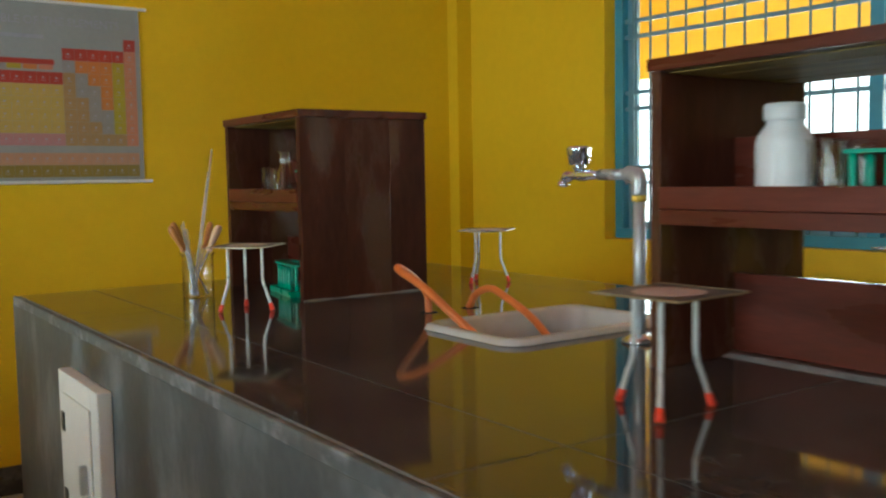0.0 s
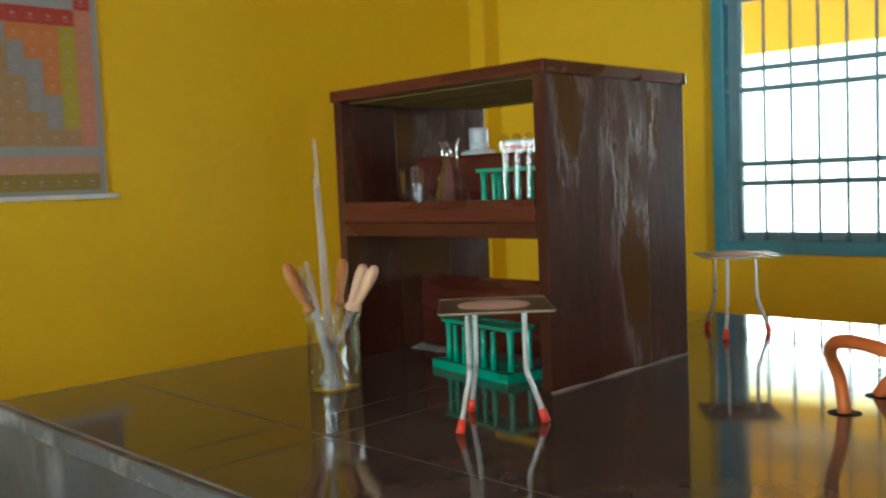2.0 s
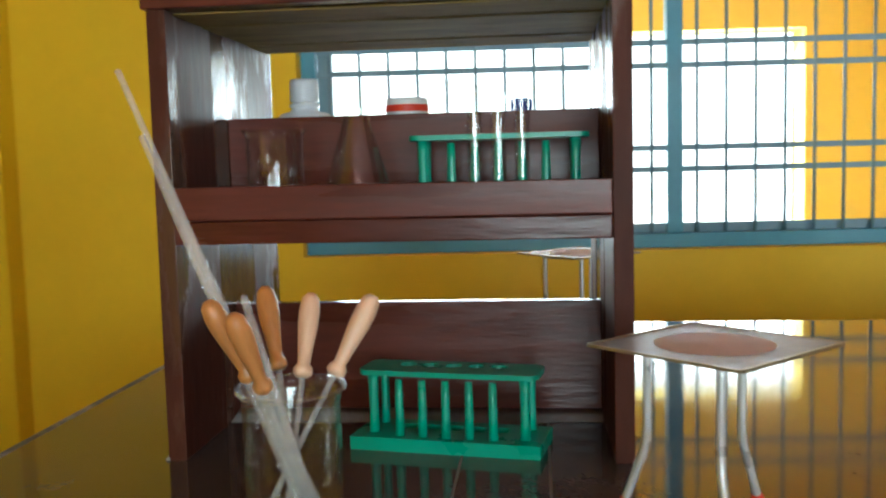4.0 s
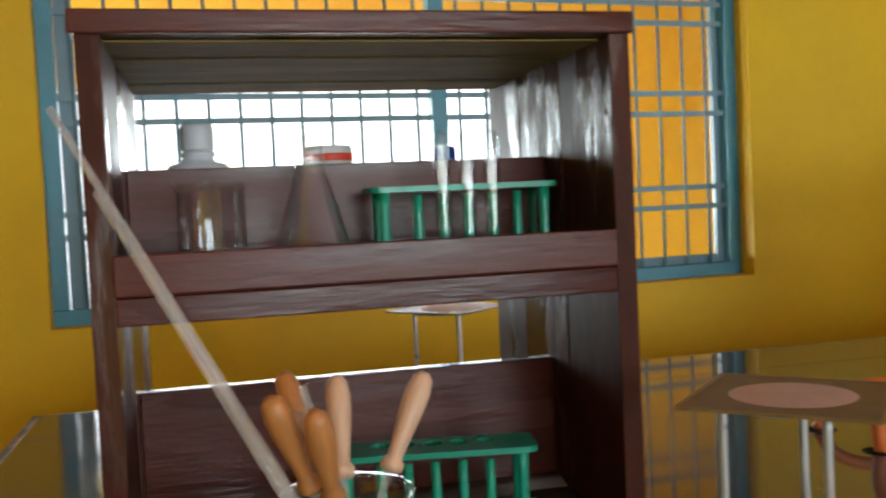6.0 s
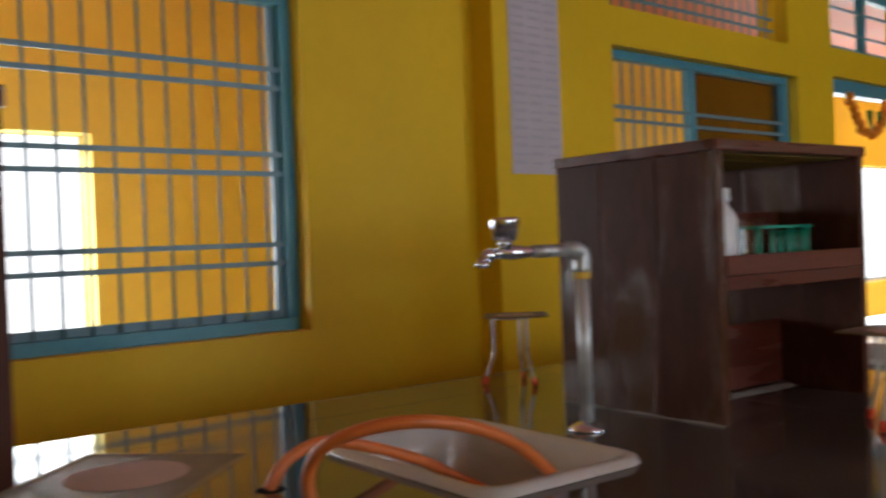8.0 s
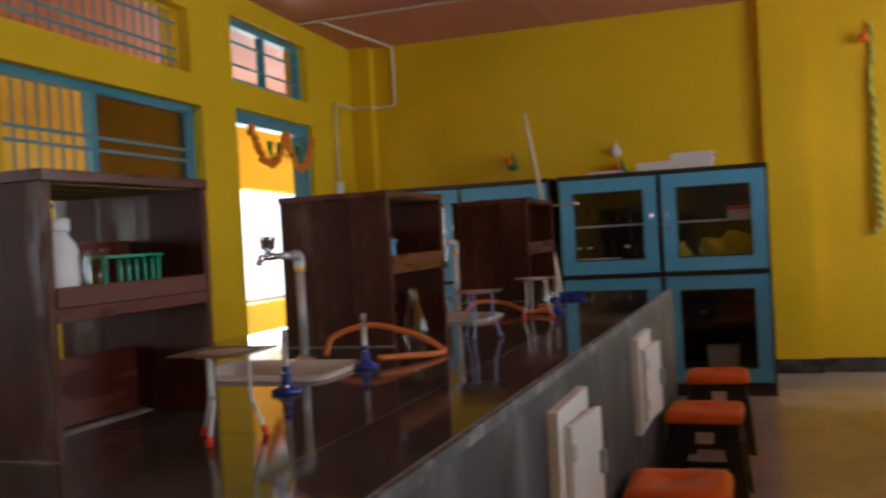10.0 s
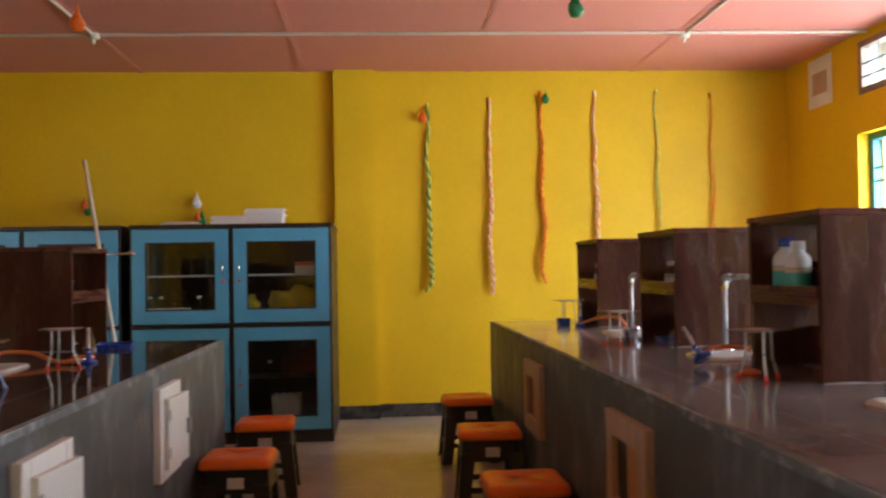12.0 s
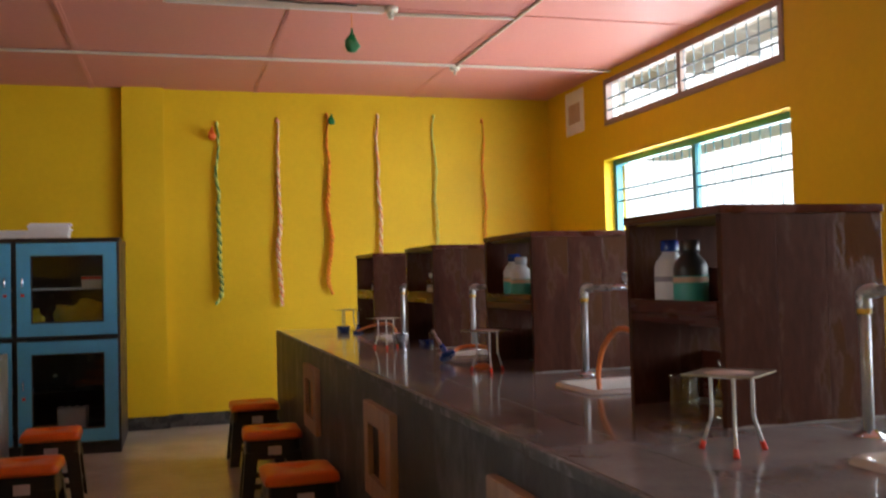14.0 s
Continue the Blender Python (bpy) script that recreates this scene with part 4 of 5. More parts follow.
# second bench
beaker(-2.11, -1.99, 0.9, 0.036, 0.10)
flask(-2.16, -1.885, 0.9, 0.045, 0.14)
bottle(-2.165, -2.135, 1.1522, 0.042, 0.19, MILKY, NAVY, "white reagent bottle with a dark blue cap", band=PAPER)
bottle(-2.15, -2.01, 1.1522, 0.043, 0.185, BLACK, BLACK, "black reagent bottle with a green and pink label", band=LABELGREEN)
bottle(-2.25, -3.55, 1.1522, 0.046, 0.195, MILKY, NAVY, "white bottle with a green label and blue cap", band=LABELGREEN)
bottle(-2.23, -3.42, 1.1522, 0.042, 0.18, MILKY, MILKY, "white bottle with a green label and white cap", band=LABELGREEN)
bottle(-2.24, -4.80, 1.1522, 0.03, 0.13, GLASS, MILKY, "clear bottle with a pale label on the shelf", band=PAPER)
bottle(-2.24, -6.28, 1.1522, 0.03, 0.13, GLASS, MILKY, "clear bottle with a pale label on the shelf", band=PAPER)
cyl = thing("measuring_cylinder", pose(-2.05, -3.40, 0.9), "tall glass measuring cylinder with an orange foot", "measuring cylinder")
turned("foot", [(0, 0), (0.033, 0), (0.034, 0.004), (0.03, 0.010), (0.017, 0.016), (0, 0.016)], HOSE, cyl, 20)
turned("column", [(0.017, 0.0165), (0.017, 0.225), (0.02, 0.228), (0.018, 0.228), (0.0155, 0.224), (0.0155, 0.018)], GLASS, cyl, 20)
bowl = thing("steel_bowl", pose(-2.11, -5.07, 0.9), "small shiny steel bowl on the bench", "bowl")
turned("shell", [(0, 0.0005), (0.03, 0.001), (0.042, 0.045), (0.046, 0.052), (0.041, 0.047), (0.029, 0.004), (0, 0.003)], CHROME, bowl, 24)
beaker(-2.19, -4.60, 0.9, 0.03, 0.07)
tray = thing("blue_tray", pose(-2.235, -4.78, 0.9), "shallow dark tray inside the lower shelf", "tray")
bm = bmesh.new()
bridge(bm, [rounded_loop(bm, 0, 0, *v) for v in ((0.06, 0.08, 0.015, 0.0005), (0.066, 0.086, 0.015, 0.02), (0.062, 0.082, 0.015, 0.02), (0.056, 0.076, 0.015, 0.004))])
part("pan", bm, NAVY, tray)
tin = thing("blue_box", pose(-1.99, -6.20, 0.9, 0, 0, 12), "small blue tin under the tripod", "tin")
slab("body", -0.035, 0.035, -0.03, 0.03, 0.0005, 0.036, NAVY, tin, 0.004)
slab("lid", -0.037, 0.037, -0.032, 0.032, 0.0365, 0.046, NAVY, tin, 0.003)


# ---- switch panels in the bench sides ----
def panel(y, z0, z1, w, painted):
    mat = WHITE if painted else FRAMEWOOD
    x, out = (0.012, -1) if painted else (-1.605, 1)
    p = thing("electrical_box", pose(x, y, 0), ("white wooden switch panel with its small door shut" if y > -1 else "white wooden switch panel with a small door ajar") if painted else "raw timber frame round an open switch recess", "electrical box", "electrical boxes")
    f = 0.055 if painted else 0.075
    h = w / 2
    for n, a, b, c, d in (("stile", -h, -h + f, z0, z1), ("stile", h - f, h, z0, z1), ("top_rail", -h + f, h - f, z1 - f, z1), ("bottom_rail", -h + f, h - f, z0, z0 + f)):
        slab(n, out * 0.001, out * 0.03, a, b, c, d, mat, p, 0.003)
    slab("back_board", out * 0.0012, out * 0.006, -h + f, h - f, z0 + f, z1 - f, WHITE if painted else HANDLE_BROWN, p)
    if painted:
        shut = y > -1
        door = slab("small_door", -0.005 if shut else -0.018, 0.0, -(w - 2 * f) - 0.01, 0.0, z0 + f - 0.012, z1 - f + 0.012, WHITE, p, 0.002)
        door.matrix_basis = pose(-0.0305 if shut else -0.032, h - f + 0.004, 0, 0, 0, 0 if shut else -5)
        for z in (z0 + f + 0.05, z1 - f - 0.05):
            slab("hinge", -0.0075 if shut else -0.021, -0.0055 if shut else -0.019, -0.022, 0.004, z - 0.02, z + 0.02, BLACK if shut else STEEL, door)
        slab("handle", -0.02 if shut else -0.036, -0.0055 if shut else -0.019, -(w - 2 * f) + 0.012, -(w - 2 * f) + 0.03, (z0 + z1) / 2 - 0.03, (z0 + z1) / 2 + 0.03, STEEL, door, 0.004)
    else:
        slab("inner_board", 0.007, 0.02, 0.0, h - f, z0 + f, z1 - f, HANDLE_BROWN, p)
        # black plate painted in for the shade inside the open recess
        slab("shadow_gap", 0.007, 0.009, -h + f, -0.004, z0 + f, z1 - f, BLACK, p)


for y in (-0.813, -2.83, -4.18):
    panel(y, 0.42 if y > -1 else 0.47, 0.80 if y > -1 else 0.825, 0.32 if y > -1 else 0.36, True)
for y in (-4.95, -3.21, -1.75):
    panel(y, 0.455, 0.80, 0.45, False)


# ---- stools ----
def stool():
    s = thing("plastic_stool", pose(0, 0, -5), "black plastic stool with a glossy orange seat", "stool", "stools along the benches")
    bm = bmesh.new()
    hole = [rounded_loop(bm, 0, 0, 0.016, 0.009, 0.008, z) for z in (0.405, 0.417)]
    outer = [rounded_loop(bm, 0, 0, a, a, r, z) for a, r, z in ((0.13, 0.035, 0.419), (0.152, 0.04, 0.416), (0.162, 0.042, 0.405), (0.166, 0.042, 0.385), (0.166, 0.042, 0.372), (0.15, 0.04, 0.372))]
    bridge(bm, hole + outer, cap=False)
    part("seat", bm, ORANGE, s, smooth=True)
    bm = bmesh.new()
    bridge(bm, [rounded_loop(bm, 0, 0, a, a, 0.035, z) for a, z in ((0.150, 0.371), (0.156, 0.262), (0.150, 0.262), (0.145, 0.371))], cap=False)
    part("apron", bm, BLACK, s)
    for sx in (-1, 1):
        for sy in (-1, 1):
            bm = bmesh.new()
            lo = [bm.verts.new((sx * a, sy * b, 0.001)) for a, b in ((0.185, 0.185), (0.122, 0.185), (0.122, 0.172), (0.172, 0.172), (0.172, 0.122), (0.185, 0.122))]
            hi = [bm.verts.new((sx * a, sy * b, 0.302)) for a, b in ((0.156, 0.156), (0.082, 0.156), (0.082, 0.144), (0.144, 0.144), (0.144, 0.082), (0.156, 0.082))]
            bridge(bm, [lo, hi])
            bm.faces.new(lo)
            part("leg", bm, BLACK, s)
    for a in (0, 90, 180, 270):
        part("cross_rail", (lambda b: (box(b, -0.145, 0.145, 0.158, 0.164, 0.10, 0.13), b)[1])(bmesh.new()), BLACK, s).matrix_basis = pose(0, 0, 0, 0, 0, a)
    slab("sticker", -0.045, 0.03, 0.1572, 0.1580, 0.285, 0.335, PAPER, s)
    return s


st = stool()
for x, y, a in ((-1.415, -6.64, 1), (-1.415, -5.40, -2), (-1.415, -4.17, 1), (-0.178, -5.87, 2), (-0.178, -4.86, -1), (-0.178, -3.62, 1)):
    copy_thing(st, pose(x, y, 0, 0, 0, a))
for c in (*st.children_recursive, st):
    bpy.data.objects.remove(c)


# ---- cupboards ----
def cupboard(x0, x1, label):
    y0, y1, h = FAR + 0.13, -7.41, 1.63
    c = thing("glass_cupboard", pose((x0 + x1) / 2, (y0 + y1) / 2, 0), label, "cupboard", "blue cupboards")
    w, d = (x1 - x0) / 2, (y1 - y0) / 2
    slab("top", -w - 0.004, w + 0.004, -d, d + 0.004, h - 0.03, h, BLACKWOOD, c, 0.003)
    slab("plinth", -w, w, -d, d - 0.01, 0, 0.085, BLACKWOOD, c, 0.002)
    for a in (-w, -0.014, w - 0.028):
        slab("upright", a, a + 0.028, -d + 0.5, d - 0.002, 0.085, h - 0.03, BLACKWOOD, c, 0.002)
    slab("side_panel", -w, -w + 0.026, -d, -d + 0.499, 0.085, h - 0.03, BLACKWOOD, c)
    slab("side_panel", w - 0.026, w, -d, -d + 0.499, 0.085, h - 0.03, BLACKWOOD, c)
    slab("back_panel", -w + 0.03, w - 0.03, -d + 0.5, -d + 0.512, 0.085, h - 0.03, BLACKWOOD, c)
    slab("mid_rail", -w + 0.028, w - 0.028, -d + 0.514, d - 0.003, 0.865, 0.89, BLACKWOOD, c, 0.002)
    for a, b in ((-w + 0.029, -0.016), (0.016, w - 0.029)):
        for z in (0.17, 0.965):
            slab("inner_shelf", a, b, -d + 0.514, d - 0.03, z, z + 0.012, BLACKWOOD, c)
    for z in (0.46, 1.24):
        for a, b in ((-w + 0.029, -0.016), (0.016, w - 0.029)):
            slab("inner_shelf", a, b, -d + 0.514, d - 0.06, z, z + 0.014, MILKY if z > 1 else BLACKWOOD, c)
    for side in (0, 1):
        a, b = ((-w + 0.018, -0.02), (0.02, w - 0.018))[side]
        for z0, z1 in ((0.10, 0.858), (0.897, 1.593)):
            door = thing("door", pose((a + b) / 2, d, (z0 + z1) / 2), "sky blue framed glazed door", "", kind="")
            del door["label"]
            door.parent = c
            hw, hh, f = (b - a) / 2, (z1 - z0) / 2, 0.095
            bm = bmesh.new()
            plate_box = ((-hw, -hw + f, -hh, hh), (hw - f, hw, -hh, hh), (-hw + f, hw - f, hh - f, hh), (-hw + f, hw - f, -hh, -hh + f))
            for q in plate_box:
                box(bm, q[0], q[1], 0.001, 0.022, q[2], q[3])
            part("door_frame", bm, BLUE, door)
            g = slab("door_glass", -hw + f - 0.004, hw - f + 0.004, 0.006, 0.010, -hh + f - 0.004, hh - f + 0.004, PANE, door)
            g.visible_shadow = False
            bm = bmesh.new()
            for q in ((-hw + f, -hw + f + 0.012, -hh + f, hh - f), (hw - f - 0.012, hw - f, -hh + f, hh - f), (-hw + f + 0.012, hw - f - 0.012, hh - f - 0.012, hh - f), (-hw + f + 0.012, hw - f - 0.012, -hh + f, -hh + f + 0.012)):
                box(bm, q[0], q[1], 0.011, 0.016, q[2], q[3])
            part("glazing_bead", bm, BLACKWOOD, door)
            hx = hw - 0.04 if side == 0 else -hw + 0.04
            tube("handle", [(hx, 0.022, 0.09), (hx, 0.045, 0.08), (hx, 0.045, 0.03), (hx, 0.022, 0.02)], 0.006, CHROME, door, 8, 4)
            slab("lock_seal", hx - 0.012, hx + 0.012, 0.0222, 0.0255, -0.05, -0.03, RED, door)
    return c


def stored(y, z, xs, kinds):
    for x, k in zip(xs, kinds):
        if k == "t":
            vessel("glass_tube", [(0.016, 0.0005), (0.018, 0.01), (0.018, 0.15), (0.02, 0.155)], 0.002, x, y, z, "tall clear glass tube standing in the cupboard", "glassware", seg=14)
        elif k == "b":
            bottle(x, y, z, 0.028, 0.12, GLASS, WHITE, "small clear bottle stored in the cupboard")
        elif k == "m":
            bottle(x, y, z, 0.04, 0.15, MILKY, WHITE, "white plastic bottle stored in the cupboard")
        elif k == "f":
            flask(x, y, z, 0.045, 0.15, "clear conical flask stored in the cupboard")


# cupboards seen from the aisle; handles meet at the middle of each pair
cupboard(-0.485, 0.990, "black cupboard with four sky blue glazed doors")
cupboard(1.055, 2.46, "black cupboard with four sky blue glazed doors")
stored(-7.62, 1.2545, (0.86, 0.77, 0.68, 0.58, 0.48, 0.40), "tttttt")
stored(-7.56, 0.9775, (0.88, 0.80, 0.70, 0.62, 0.52, 0.44, 0.36), "bbtfbfb")
stored(-7.60, 1.2545, (1.3, 1.45, 1.6, 1.9, 2.1, 2.25), "tmtbmt")
stored(-7.60, 0.4745, (-0.1, 0.0), "fb")
for x, w in ((-0.13, 0.10), (-0.42, 0.05)):
    crate = thing("white_crate", pose(x, -7.56, 0.1825), "grey white plastic crate in the lower cupboard", "crate", "stored crates")
    bm = bmesh.new()
    bridge(bm, [rounded_loop(bm, 0, 0, *v) for v in ((w, 0.09, 0.015, 0.0005), (w + 0.008, 0.098, 0.015, 0.16), (w + 0.002, 0.092, 0.015, 0.16), (w - 0.006, 0.084, 0.015, 0.006))])
    part("shell", bm, MILKY, crate)
    for k in range(3):
        bottle(x + (k - 1) * w * 0.55, -7.56, 0.189, 0.026, 0.19, GLASS, BLACK, "dark-capped bottle standing in the crate")
rnd = random.Random(3)
for x, s in ((-0.17, 0.17), (0.165, 0.11), (-0.31, 0.09)):
    bag = thing("yellow_cloth", pose(x, -7.57, 0.9775), "crumpled yellow cloth heaped in the cupboard", "cloth")
    bm = bmesh.new()
    bmesh.ops.create_icosphere(bm, subdivisions=3, radius=1)
    for v in bm.verts:
        n = 1 + 0.5 * noise.noise(v.co * 1.6 + Vector((x * 9, 0, 0))) + 0.15 * noise.noise(v.co * 5)
        v.co = Vector((v.co.x * s * n, v.co.y * 0.09 * n, max(0.0, (v.co.z + 0.55) * s * 0.62 * n)))
    part("folds", bm, YELLOWCLOTH, bag, smooth=True)
tray = thing("white_tray", pose(0.72, -7.46, 0.9775), "flat white plastic tray in the cupboard", "tray")
slab("pan", -0.16, 0.16, -0.022, 0.022, 0.0005, 0.034, WHITE, tray, 0.004)
carton = thing("carton", pose(-0.30, -7.52, 1.2545), "small pale pink and white carton on the shelf", "carton")
slab("box", -0.09, 0.09, -0.05, 0.05, 0.0005, 0.085, PAPER, carton, 0.002)
slab("print_band", -0.09, 0.09, 0.0505, 0.0512, 0.06, 0.082, RED, carton)


def paper_stack(x, y, z, w, d, n, label):
    st = thing("paper_stack", pose(x, y, z), label, "papers", "papers on the cupboards")
    rnd = random.Random(n)
    for k in range(n):
        o = slab("file", -w / 2, w / 2, -d / 2, d / 2, 0.0004, 0.0126, PAPER, st, 0.001)
        o.matrix_basis = pose(rnd.uniform(-0.012, 0.012), rnd.uniform(-0.01, 0.01), 0.0132 * k, 0, 0, rnd.uniform(-3, 3))


paper_stack(0.025, -7.62, 1.6305, 0.29, 0.21, 9, "neat stack of white paper files")
paper_stack(0.29, -7.62, 1.6305, 0.25, 0.21, 5, "low stack of grey white papers")
paper_stack(0.66, -7.64, 1.6305, 0.24, 0.2, 2, "few loose papers lying on the cupboard")

# pole leaning behind the bench, with a clamp
pole = thing("pole", pose(0.70, -5.78, 0), "pale wooden pole leaning up behind the bench", "pole")
tube("shaft", [(-0.19, 0.0, 0.001), (0.11, -0.02, 1.915)], 0.0105, PVC, pole, 10, 1)
clamp = tube("clamp", [(0.025, -0.01, 1.372), (-0.05, 0.1, 1.375), (-0.19, 0.15, 1.378)], 0.006, CHROME, pole, 8, 3)
turned("clamp_jaw", [(0, -0.02), (0.012, -0.018), (0.014, 0.015), (0, 0.02)], CHROME, pole, 10, pose(-0.19, 0.15, 1.378, 0, 80, 0))


# ---- hangings ----
def paper_chain(x, z0, z1, colors, twist, wave, label, r=0.014):
    g = thing("paper_garland", pose(x, FAR + 0.045, 0), label, "garland", "wall garlands")
    rnd = random.Random(int(-x * 100))
    n = int((z1 - z0) / 0.05)
    tail = rnd.uniform(-0.04, 0.04)
    for c, mat in enumerate(colors):
        bm = bmesh.new()
        pts = []
        for k in range(n * 4 + 1):
            t = k / (n * 4)
            a = twist * (0.5 + t) * t * (z1 - z0) * 14 + c * math.pi
            open_up = 0.003 + 0.0095 * min(1, t * 1.6) * (1 if t < 0.96 else 0.3)
            side = wave * (1.6 * noise.noise(Vector((x * 7, t * 5, 0))) + 0.5 * noise.noise(Vector((x * 5, t * 16, 3))))
            bend = tail * max(0, t - 0.95) * 20
            pts.append((side + bend + open_up * math.cos(a), open_up * math.sin(a) - 0.028 * (1 - t), z1 - (z1 - z0) * t))
        sweep(bm, pts, lambda s, n=n: 0.72 * r * (0.45 + 0.25 * min(1, 2 * s) + 0.4 * abs(math.sin(s * n * math.pi + 1.3 * math.sin(s * 23)))), 6, 1)
        part("strand", bm, mat, g)
    turned("knot", [(0, z1 - 0.03), (0.012, z1 - 0.02), (0.015, z1), (0.008, z1 + 0.02), (0, z1 + 0.024)], colors[-1], g, 8, Matrix.Translation((0, -0.028, 0)))
    return g


def crepe(name, c):
    return material(name, c, 0.7, var=0.2, scale=25, fine=120, bump=0.2)


LIME, CREAM, PEACH, AMBER, OLIVE = crepe("lime_crepe", (0.58, 0.60, 0.14)), crepe("cream_crepe", (0.80, 0.62, 0.38)), crepe("peach_crepe", (0.80, 0.36, 0.20)), crepe("orange_crepe", (0.80, 0.27, 0.02)), crepe("dark_green_crepe", (0.10, 0.22, 0.06))
paper_chain(-1.28, 1.07, 2.70, (OLIVE, LIME), 3, 0.022, "twisted dark green and lime paper garland", 0.0165)
paper_chain(-1.82, 1.04, 2.74, (CREAM, PEACH), 2.5, 0.018, "twisted cream and pink paper garland", 0.0165)
paper_chain(-2.28, 1.13, 2.80, (AMBER, AMBER), 2.5, 0.022, "twisted orange paper garland", 0.0165)
paper_chain(-2.76, 1.1, 2.80, (PEACH, CREAM), 2, 0.022, "twisted peach paper garland", 0.014)
paper_chain(-3.31, 1.1, 2.81, (LIME, LIME), 2, 0.022, "twisted lime green paper garland", 0.010)
paper_chain(-3.80, 1.2, 2.78, (AMBER, AMBER), 1.5, 0.016, "thin twisted orange paper garland", 0.008)


def balloon(x, y, z, mat, label, s=1.0, string=0.1, turn=0):
    b = thing("balloon", pose(x, y, z, 0, 0, turn), label, "balloon", "small balloons")
    bm = bmesh.new()
    lathe(bm, [(0, -0.10 * s), (0.030 * s, -0.092 * s), (0.046 * s, -0.06 * s), (0.036 * s, -0.02 * s), (0.014 * s, 0.02 * s), (0.006 * s, 0.045 * s), (0.010 * s, 0.055 * s), (0, 0.056 * s)], 18)
    for v in bm.verts:
        v.co.x *= 1 + 0.5 * noise.noise(v.co * 22)
        v.co.y *= 0.75 + 0.4 * noise.noise(v.co * 25 + Vector((3, 1, 2)))
    part("skin", bm, mat, b, smooth=True)
    if string:
        tube("string", [(0, 0, 0.05 * s), (0, 0, 0.05 * s + string)], 0.0025, AMBER, b, 5, 1)
    return b


balloon(-2.0, -5.70, 2.80, GREENBAL, "limp green balloon hanging from the ceiling", 1.0, 0.14)
balloon(0.96, -6.17, 2.84, ORANGEBAL, "limp orange balloon hanging from the ceiling", 1.0, 0.10)
balloon(-1.235, FAR + 0.06, 2.62, ORANGEBAL, "limp orange balloon tied to a garland", 0.8, 0)
balloon(-2.315, FAR + 0.06, 2.77, GREENBAL, "limp green balloon tied to a garland", 0.7, 0)
balloon(1.60, FAR + 0.04, 1.87, GREENBAL, "limp green balloon pinned to the wall", 1.0, 0)
balloon(1.625, FAR + 0.05, 1.89, ORANGEBAL, "limp orange balloon pinned to the wall", 0.8, 0)
balloon(0.66, FAR + 0.04, 1.76, GREENBAL, "limp green balloon pinned to the wall", 0.9, 0)
balloon(0.69, FAR + 0.05, 1.77, ORANGEBAL, "limp orange balloon pinned to the wall", 0.7, 0)
balloon(0.70, FAR + 0.04, 1.91, MILKY, "limp clear balloon pinned to the wall", 0.9, 0)


# ---- wall charts ----
def chart_color(name, c):
    return material(name, c, 0.55, var=0.08, scale=30, fine=200, bump=0.02)


# bluish paper and print colours are darkened to carry the shade there
SHADEPAPER = material("bluish_paper_with_shade", (0.27, 0.285, 0.29), 0.5, var=0.1, scale=5, fine=60, bump=0.05)
CH = {"r": chart_color("chart_red", (0.350, 0.035, 0.025)), "y": chart_color("chart_yellow", (0.420, 0.301, 0.077)), "p": chart_color("chart_pink", (0.392, 0.189, 0.203)),
      "b": chart_color("chart_tan", (0.322, 0.203, 0.091)), "g": chart_color("chart_grey", (0.252, 0.238, 0.245)), "o": chart_color("chart_orange", (0.476, 0.168, 0.042)),
      "l": chart_color("chart_lime", (0.350, 0.294, 0.021)), "s": chart_color("chart_salmon", (0.462, 0.189, 0.119)), "f": chart_color("chart_rose_tan", (0.420, 0.231, 0.147)),
      "v": chart_color("chart_olive", (0.238, 0.175, 0.035)), "w": PAPER}
chart = thing("element_chart", pose(0.278, END - 0.004, 1.571), "printed chart of the elements hung on the yellow wall", "wall chart")
slab("sheet", -0.45, 0.452, -0.0025, 0.0025, -0.345, 0.345, SHADEPAPER, chart)
slab("bottom_batten", -0.485, 0.485, -0.010, 0.0, -0.358, -0.345, MILKY, chart, 0.003)
slab("top_batten", -0.485, 0.485, -0.010, 0.0, 0.345, 0.358, MILKY, chart, 0.003)
CW, CHH = 0.048, 0.048
rows = ["s................r", "oo..........rrrrrs", "oo..........goools", "oorrrrrrrrrrbgools", "ooyyyyyyyyyybggols", "ooyyyyyyyyyybbgols", "ooyyyyyyyyyybbggls", "ooyyyyyyyyyybbbgls", "oopppppppppp" + "bbbbbs"]
cells = {}
for j, row in enumerate(rows):
    for i, k in enumerate(row):
        if k != ".":
            cells.setdefault(k, []).append((-0.407 + CW * i, 0.200 - CHH * j))
for i in range(15):
    cells.setdefault("f", []).append((-0.263 + CW * i, -0.260))
    cells.setdefault("v", []).append((-0.263 + CW * i, -0.260 - CHH))
for k, spots in cells.items():
    bm = bmesh.new()
    box(bm, -CW / 2 + 0.0005, CW / 2 - 0.0005, -0.0036, -0.0027, -CHH / 2 + 0.0005, CHH / 2 - 0.0005)
    face = mesh_of("cell", bm, CH[k])
    bm = bmesh.new()
    box(bm, -0.005, 0.003, -0.0042, -0.0037, -0.002, 0.005)
    box(bm, -0.010, 0.008, -0.0042, -0.0037, -0.011, -0.0095)
    mark = mesh_of("cell_print", bm, INK)
    for x, z in spots:
        cell = new("cell", face)
        cell.parent, cell.matrix_basis = chart, pose(x, 0, z)
        pr = new("cell_print", mark)
        pr.parent = cell


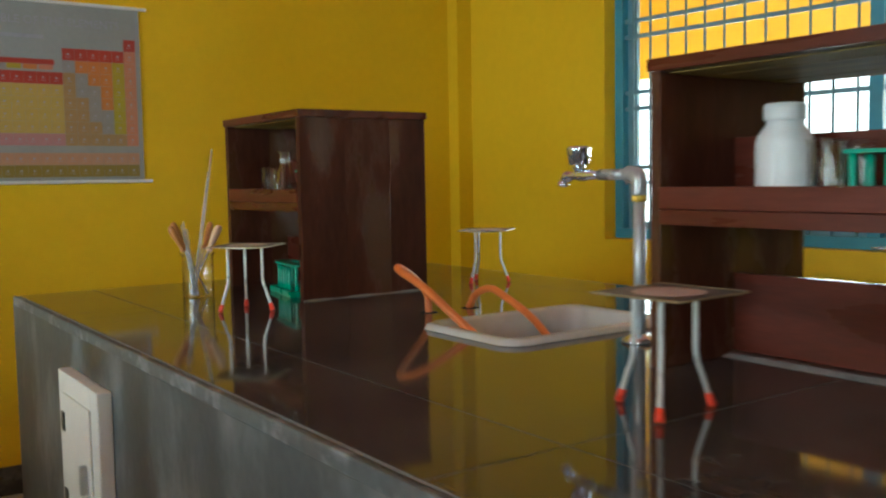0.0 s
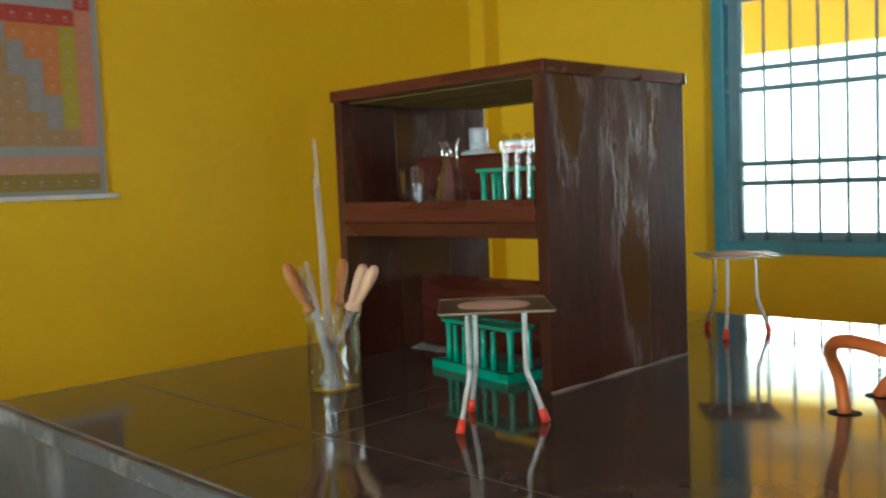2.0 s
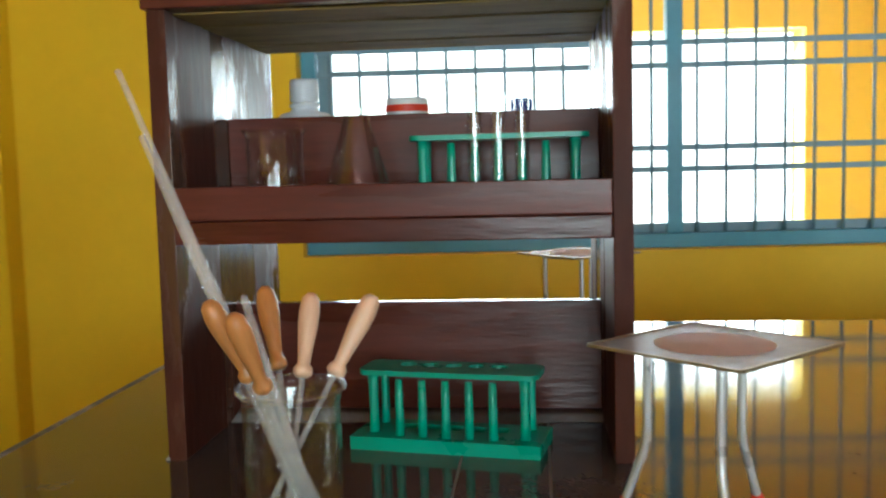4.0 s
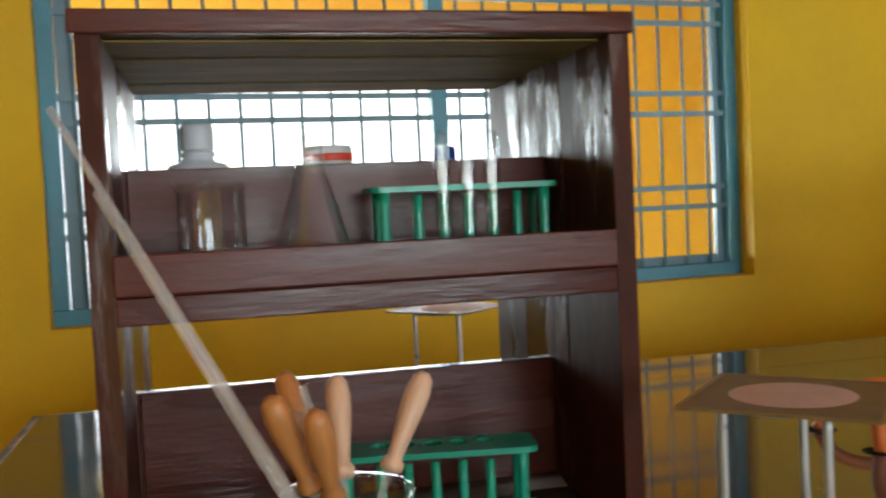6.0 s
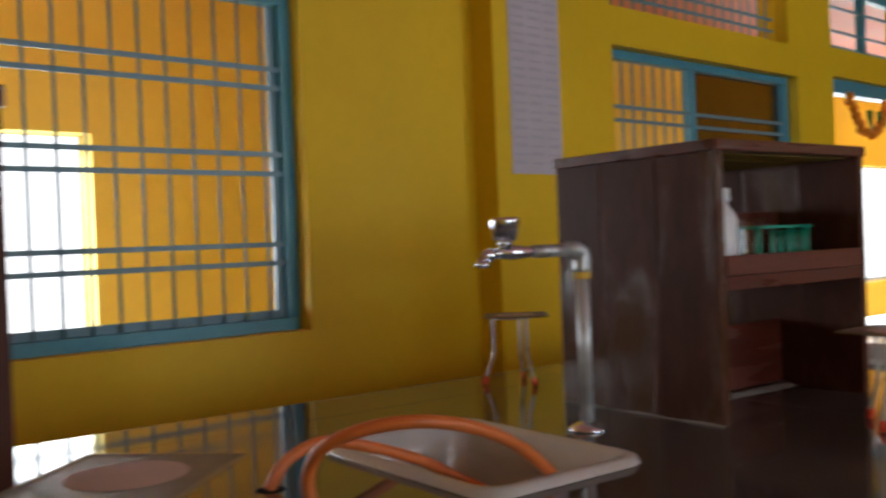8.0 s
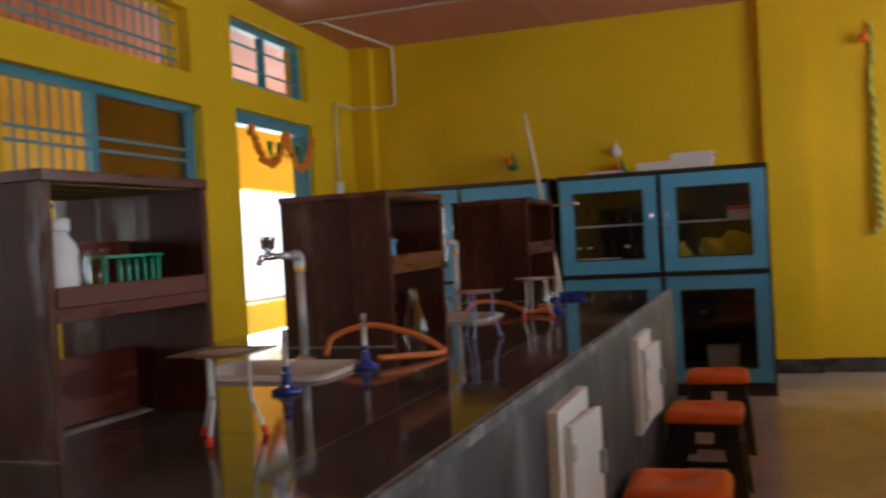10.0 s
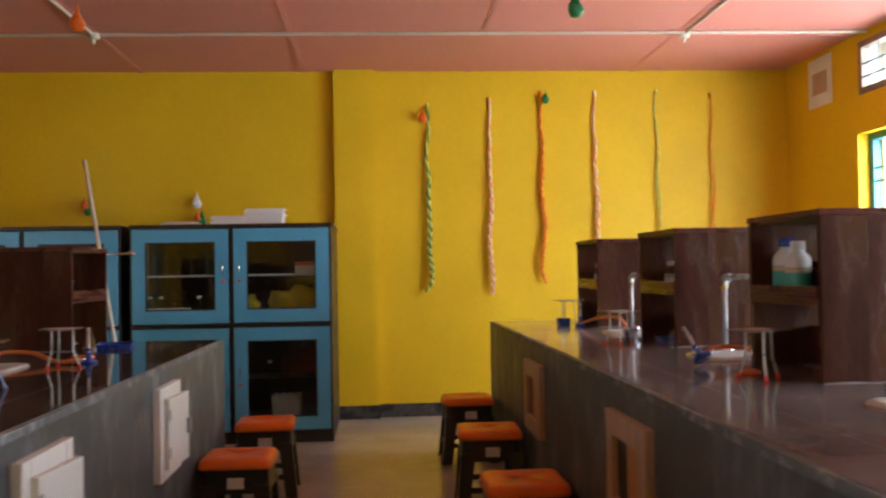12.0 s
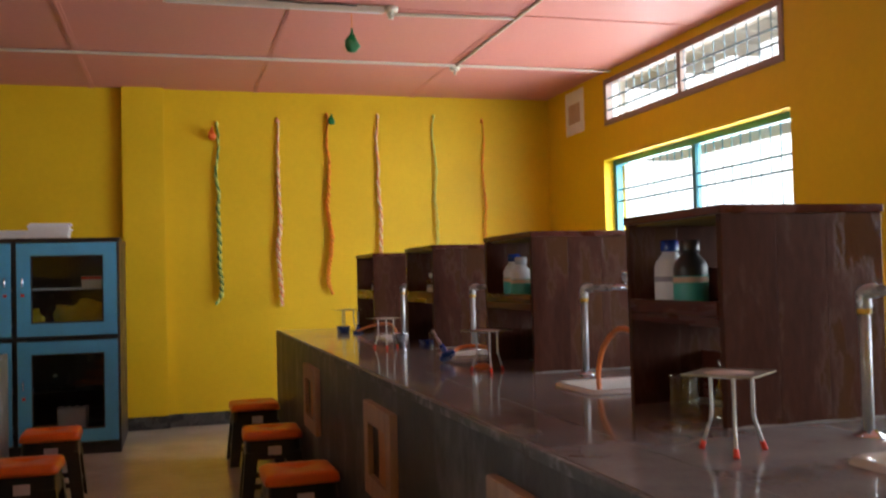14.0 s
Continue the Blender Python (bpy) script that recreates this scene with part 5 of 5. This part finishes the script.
def words(name, text, size, m, mat, parent):
    cu = bpy.data.curves.new(name, "FONT")
    cu.body, cu.size, cu.extrude = text, size, 0.0003
    cu.align_x = "CENTER"
    tmp = bpy.data.objects.new(name, cu)
    scene.collection.objects.link(tmp)
    me = bpy.data.meshes.new_from_object(tmp.evaluated_get(bpy.context.evaluated_depsgraph_get()))
    bpy.data.objects.remove(tmp)
    me.materials.clear()
    me.materials.append(mat)
    ob = new(name, me)
    ob.parent, ob.matrix_basis = parent, m
    return ob


words("title", "PERIODIC TABLE OF THE ELEMENTS", 0.044, pose(0.02, -0.0034, 0.262, 90), INK, chart)
slab("caption_line", -0.12, 0.08, -0.0036, -0.0028, 0.208, 0.222, INK, chart)
slab("legend_strip", -0.30, 0.115, -0.0036, -0.0028, 0.108, 0.128, CH["r"], chart)
for k, c in enumerate("yboglos"):
    slab("legend_patch", -0.29 + 0.058 * k, -0.238 + 0.058 * k, -0.0036, -0.0028, 0.088, 0.107, CH[c], chart)

# lilac tinted white sheet, dimmed so its colour holds the column's shade
SHADELILAC = material("lilac_paper_with_shade", (0.50, 0.46, 0.52), 0.7, var=0.08, scale=4, fine=60, bump=0.05)
FAINT = material("faint_lavender_print", (0.43, 0.40, 0.47), 0.7, var=0.08, scale=30)
cal = thing("paper_roll_chart", SKEW @ pose(WEST - 0.13, -3.21, 0.01), "long white printed sheet hung on the wall column", "wall chart")
slab("sheet", -0.004, -0.0012, -0.155, 0.155, 1.49, 2.75, SHADELILAC, cal)
for k in range(34):
    z = 1.53 + 0.036 * k
    for y in (-0.10, 0.0, 0.10):
        slab("print_block", -0.0056, -0.0046, y - 0.038, y + 0.038, z, z + 0.010 + 0.006 * ((k + int(y * 10)) % 2), FAINT, cal)
notice = thing("wall_notice", pose(EAST, -7.84, 2.76), "stained white paper notice on the yellow wall", "notice")
slab("sheet", 0.001, 0.006, -0.2, 0.2, -0.2, 0.2, PAPER, notice)
slab("print_block", 0.0065, 0.0075, -0.13, 0.12, -0.1, 0.08, FRAMEWOOD, notice)

# ---- corridor and outdoors ----
askew(structure(slab("corridor_floor", WEST + 0.02, 4.8, -16, 4, -0.1, 0, PALEFLOOR), "pale corridor floor", "floor"))
askew(structure(slab("corridor_ceiling", WEST + 0.2, 4.8, -16, 4, 2.9, 3.0, PINK), "pink corridor ceiling", "ceiling"))
askew(structure(wall_with_openings("corridor_wall", "x", 4.6, 0.2, -16, 4, 0, 2.9, [(-2.17, 2.6, 0.55, 1.88), (-13.4, -9.0, 0.55, 1.93)], GLAREYELLOW), "yellow corridor wall with wide openings", "wall"))
askew(structure(slab("corridor_wall", WEST + 0.2, 4.6, 4.0, 4.2, 0, 3.0, YELLOW), "yellow corridor end wall", "wall"))
askew(structure(slab("corridor_wall", WEST + 0.2, 4.6, -16.2, -16.0, 0, 3.0, YELLOW), "yellow corridor end wall", "wall"))
askew(structure(slab("corridor_wall", WEST, WEST + 0.2, -16.0, FAR - 0.2, 0, 3.0, YELLOW), "yellow corridor wall", "wall"))
askew(structure(slab("corridor_wall", WEST, WEST + 0.2, END + 0.2, 4.0, 0, 3.0, YELLOW), "yellow corridor wall", "wall"))
structure(slab("ground", -3000, 3000, -3000, 3000, -0.5, -0.15, SAND), "pale dry ground around the building", "ground")
for y0, y1 in ((WINE[0], WINE[1]), (WINE2[0], WINE2[1])):
    structure(slab("sunshade", EAST - 0.78, EAST - 0.2005, y0 - 0.15, y1 + 0.15, WINE[3] + 0.02, WINE[3] + 0.09, PALEFLOOR), "grey cement sunshade above the outer window", "sunshade")
eave = thing("roof_eave", pose(EAST - 0.2, 0, 3.05), "white beams and sheet of the roof eave", "eave", kind="structure")
slab("sheet", -1.0, 0.0, FAR, END, 0.12, 0.14, WHITE, eave)
for k in range(14):
    y = FAR + 0.4 + 0.7 * k
    slab("rafter", -1.0, -0.002, y - 0.03, y + 0.03, 0.02, 0.115, WHITE, eave, 0.003)
# added glowing sheets for the blown-out outdoors; the west one hides the ground
hazy = bpy.data.materials.new("white_outdoor_glow")
hazy.use_nodes = True
hn = hazy.node_tree
em = hn.nodes.new("ShaderNodeEmission")
em.inputs["Color"].default_value, em.inputs["Strength"].default_value = (0.94, 0.97, 1, 1), 2.8
hn.links.new(em.outputs[0], hn.nodes["Material Output"].inputs["Surface"])
for name, x, top, ya, yb in (("backdrop_east", -60, 45, -260, 160), ("backdrop_west", 12.5, 6, -60, 60)):
    structure(slab(name, x - 0.1, x + 0.1, ya, yb, -0.14, top, hazy), "glowing white sheet for the sky and overexposed outdoors", "backdrop")
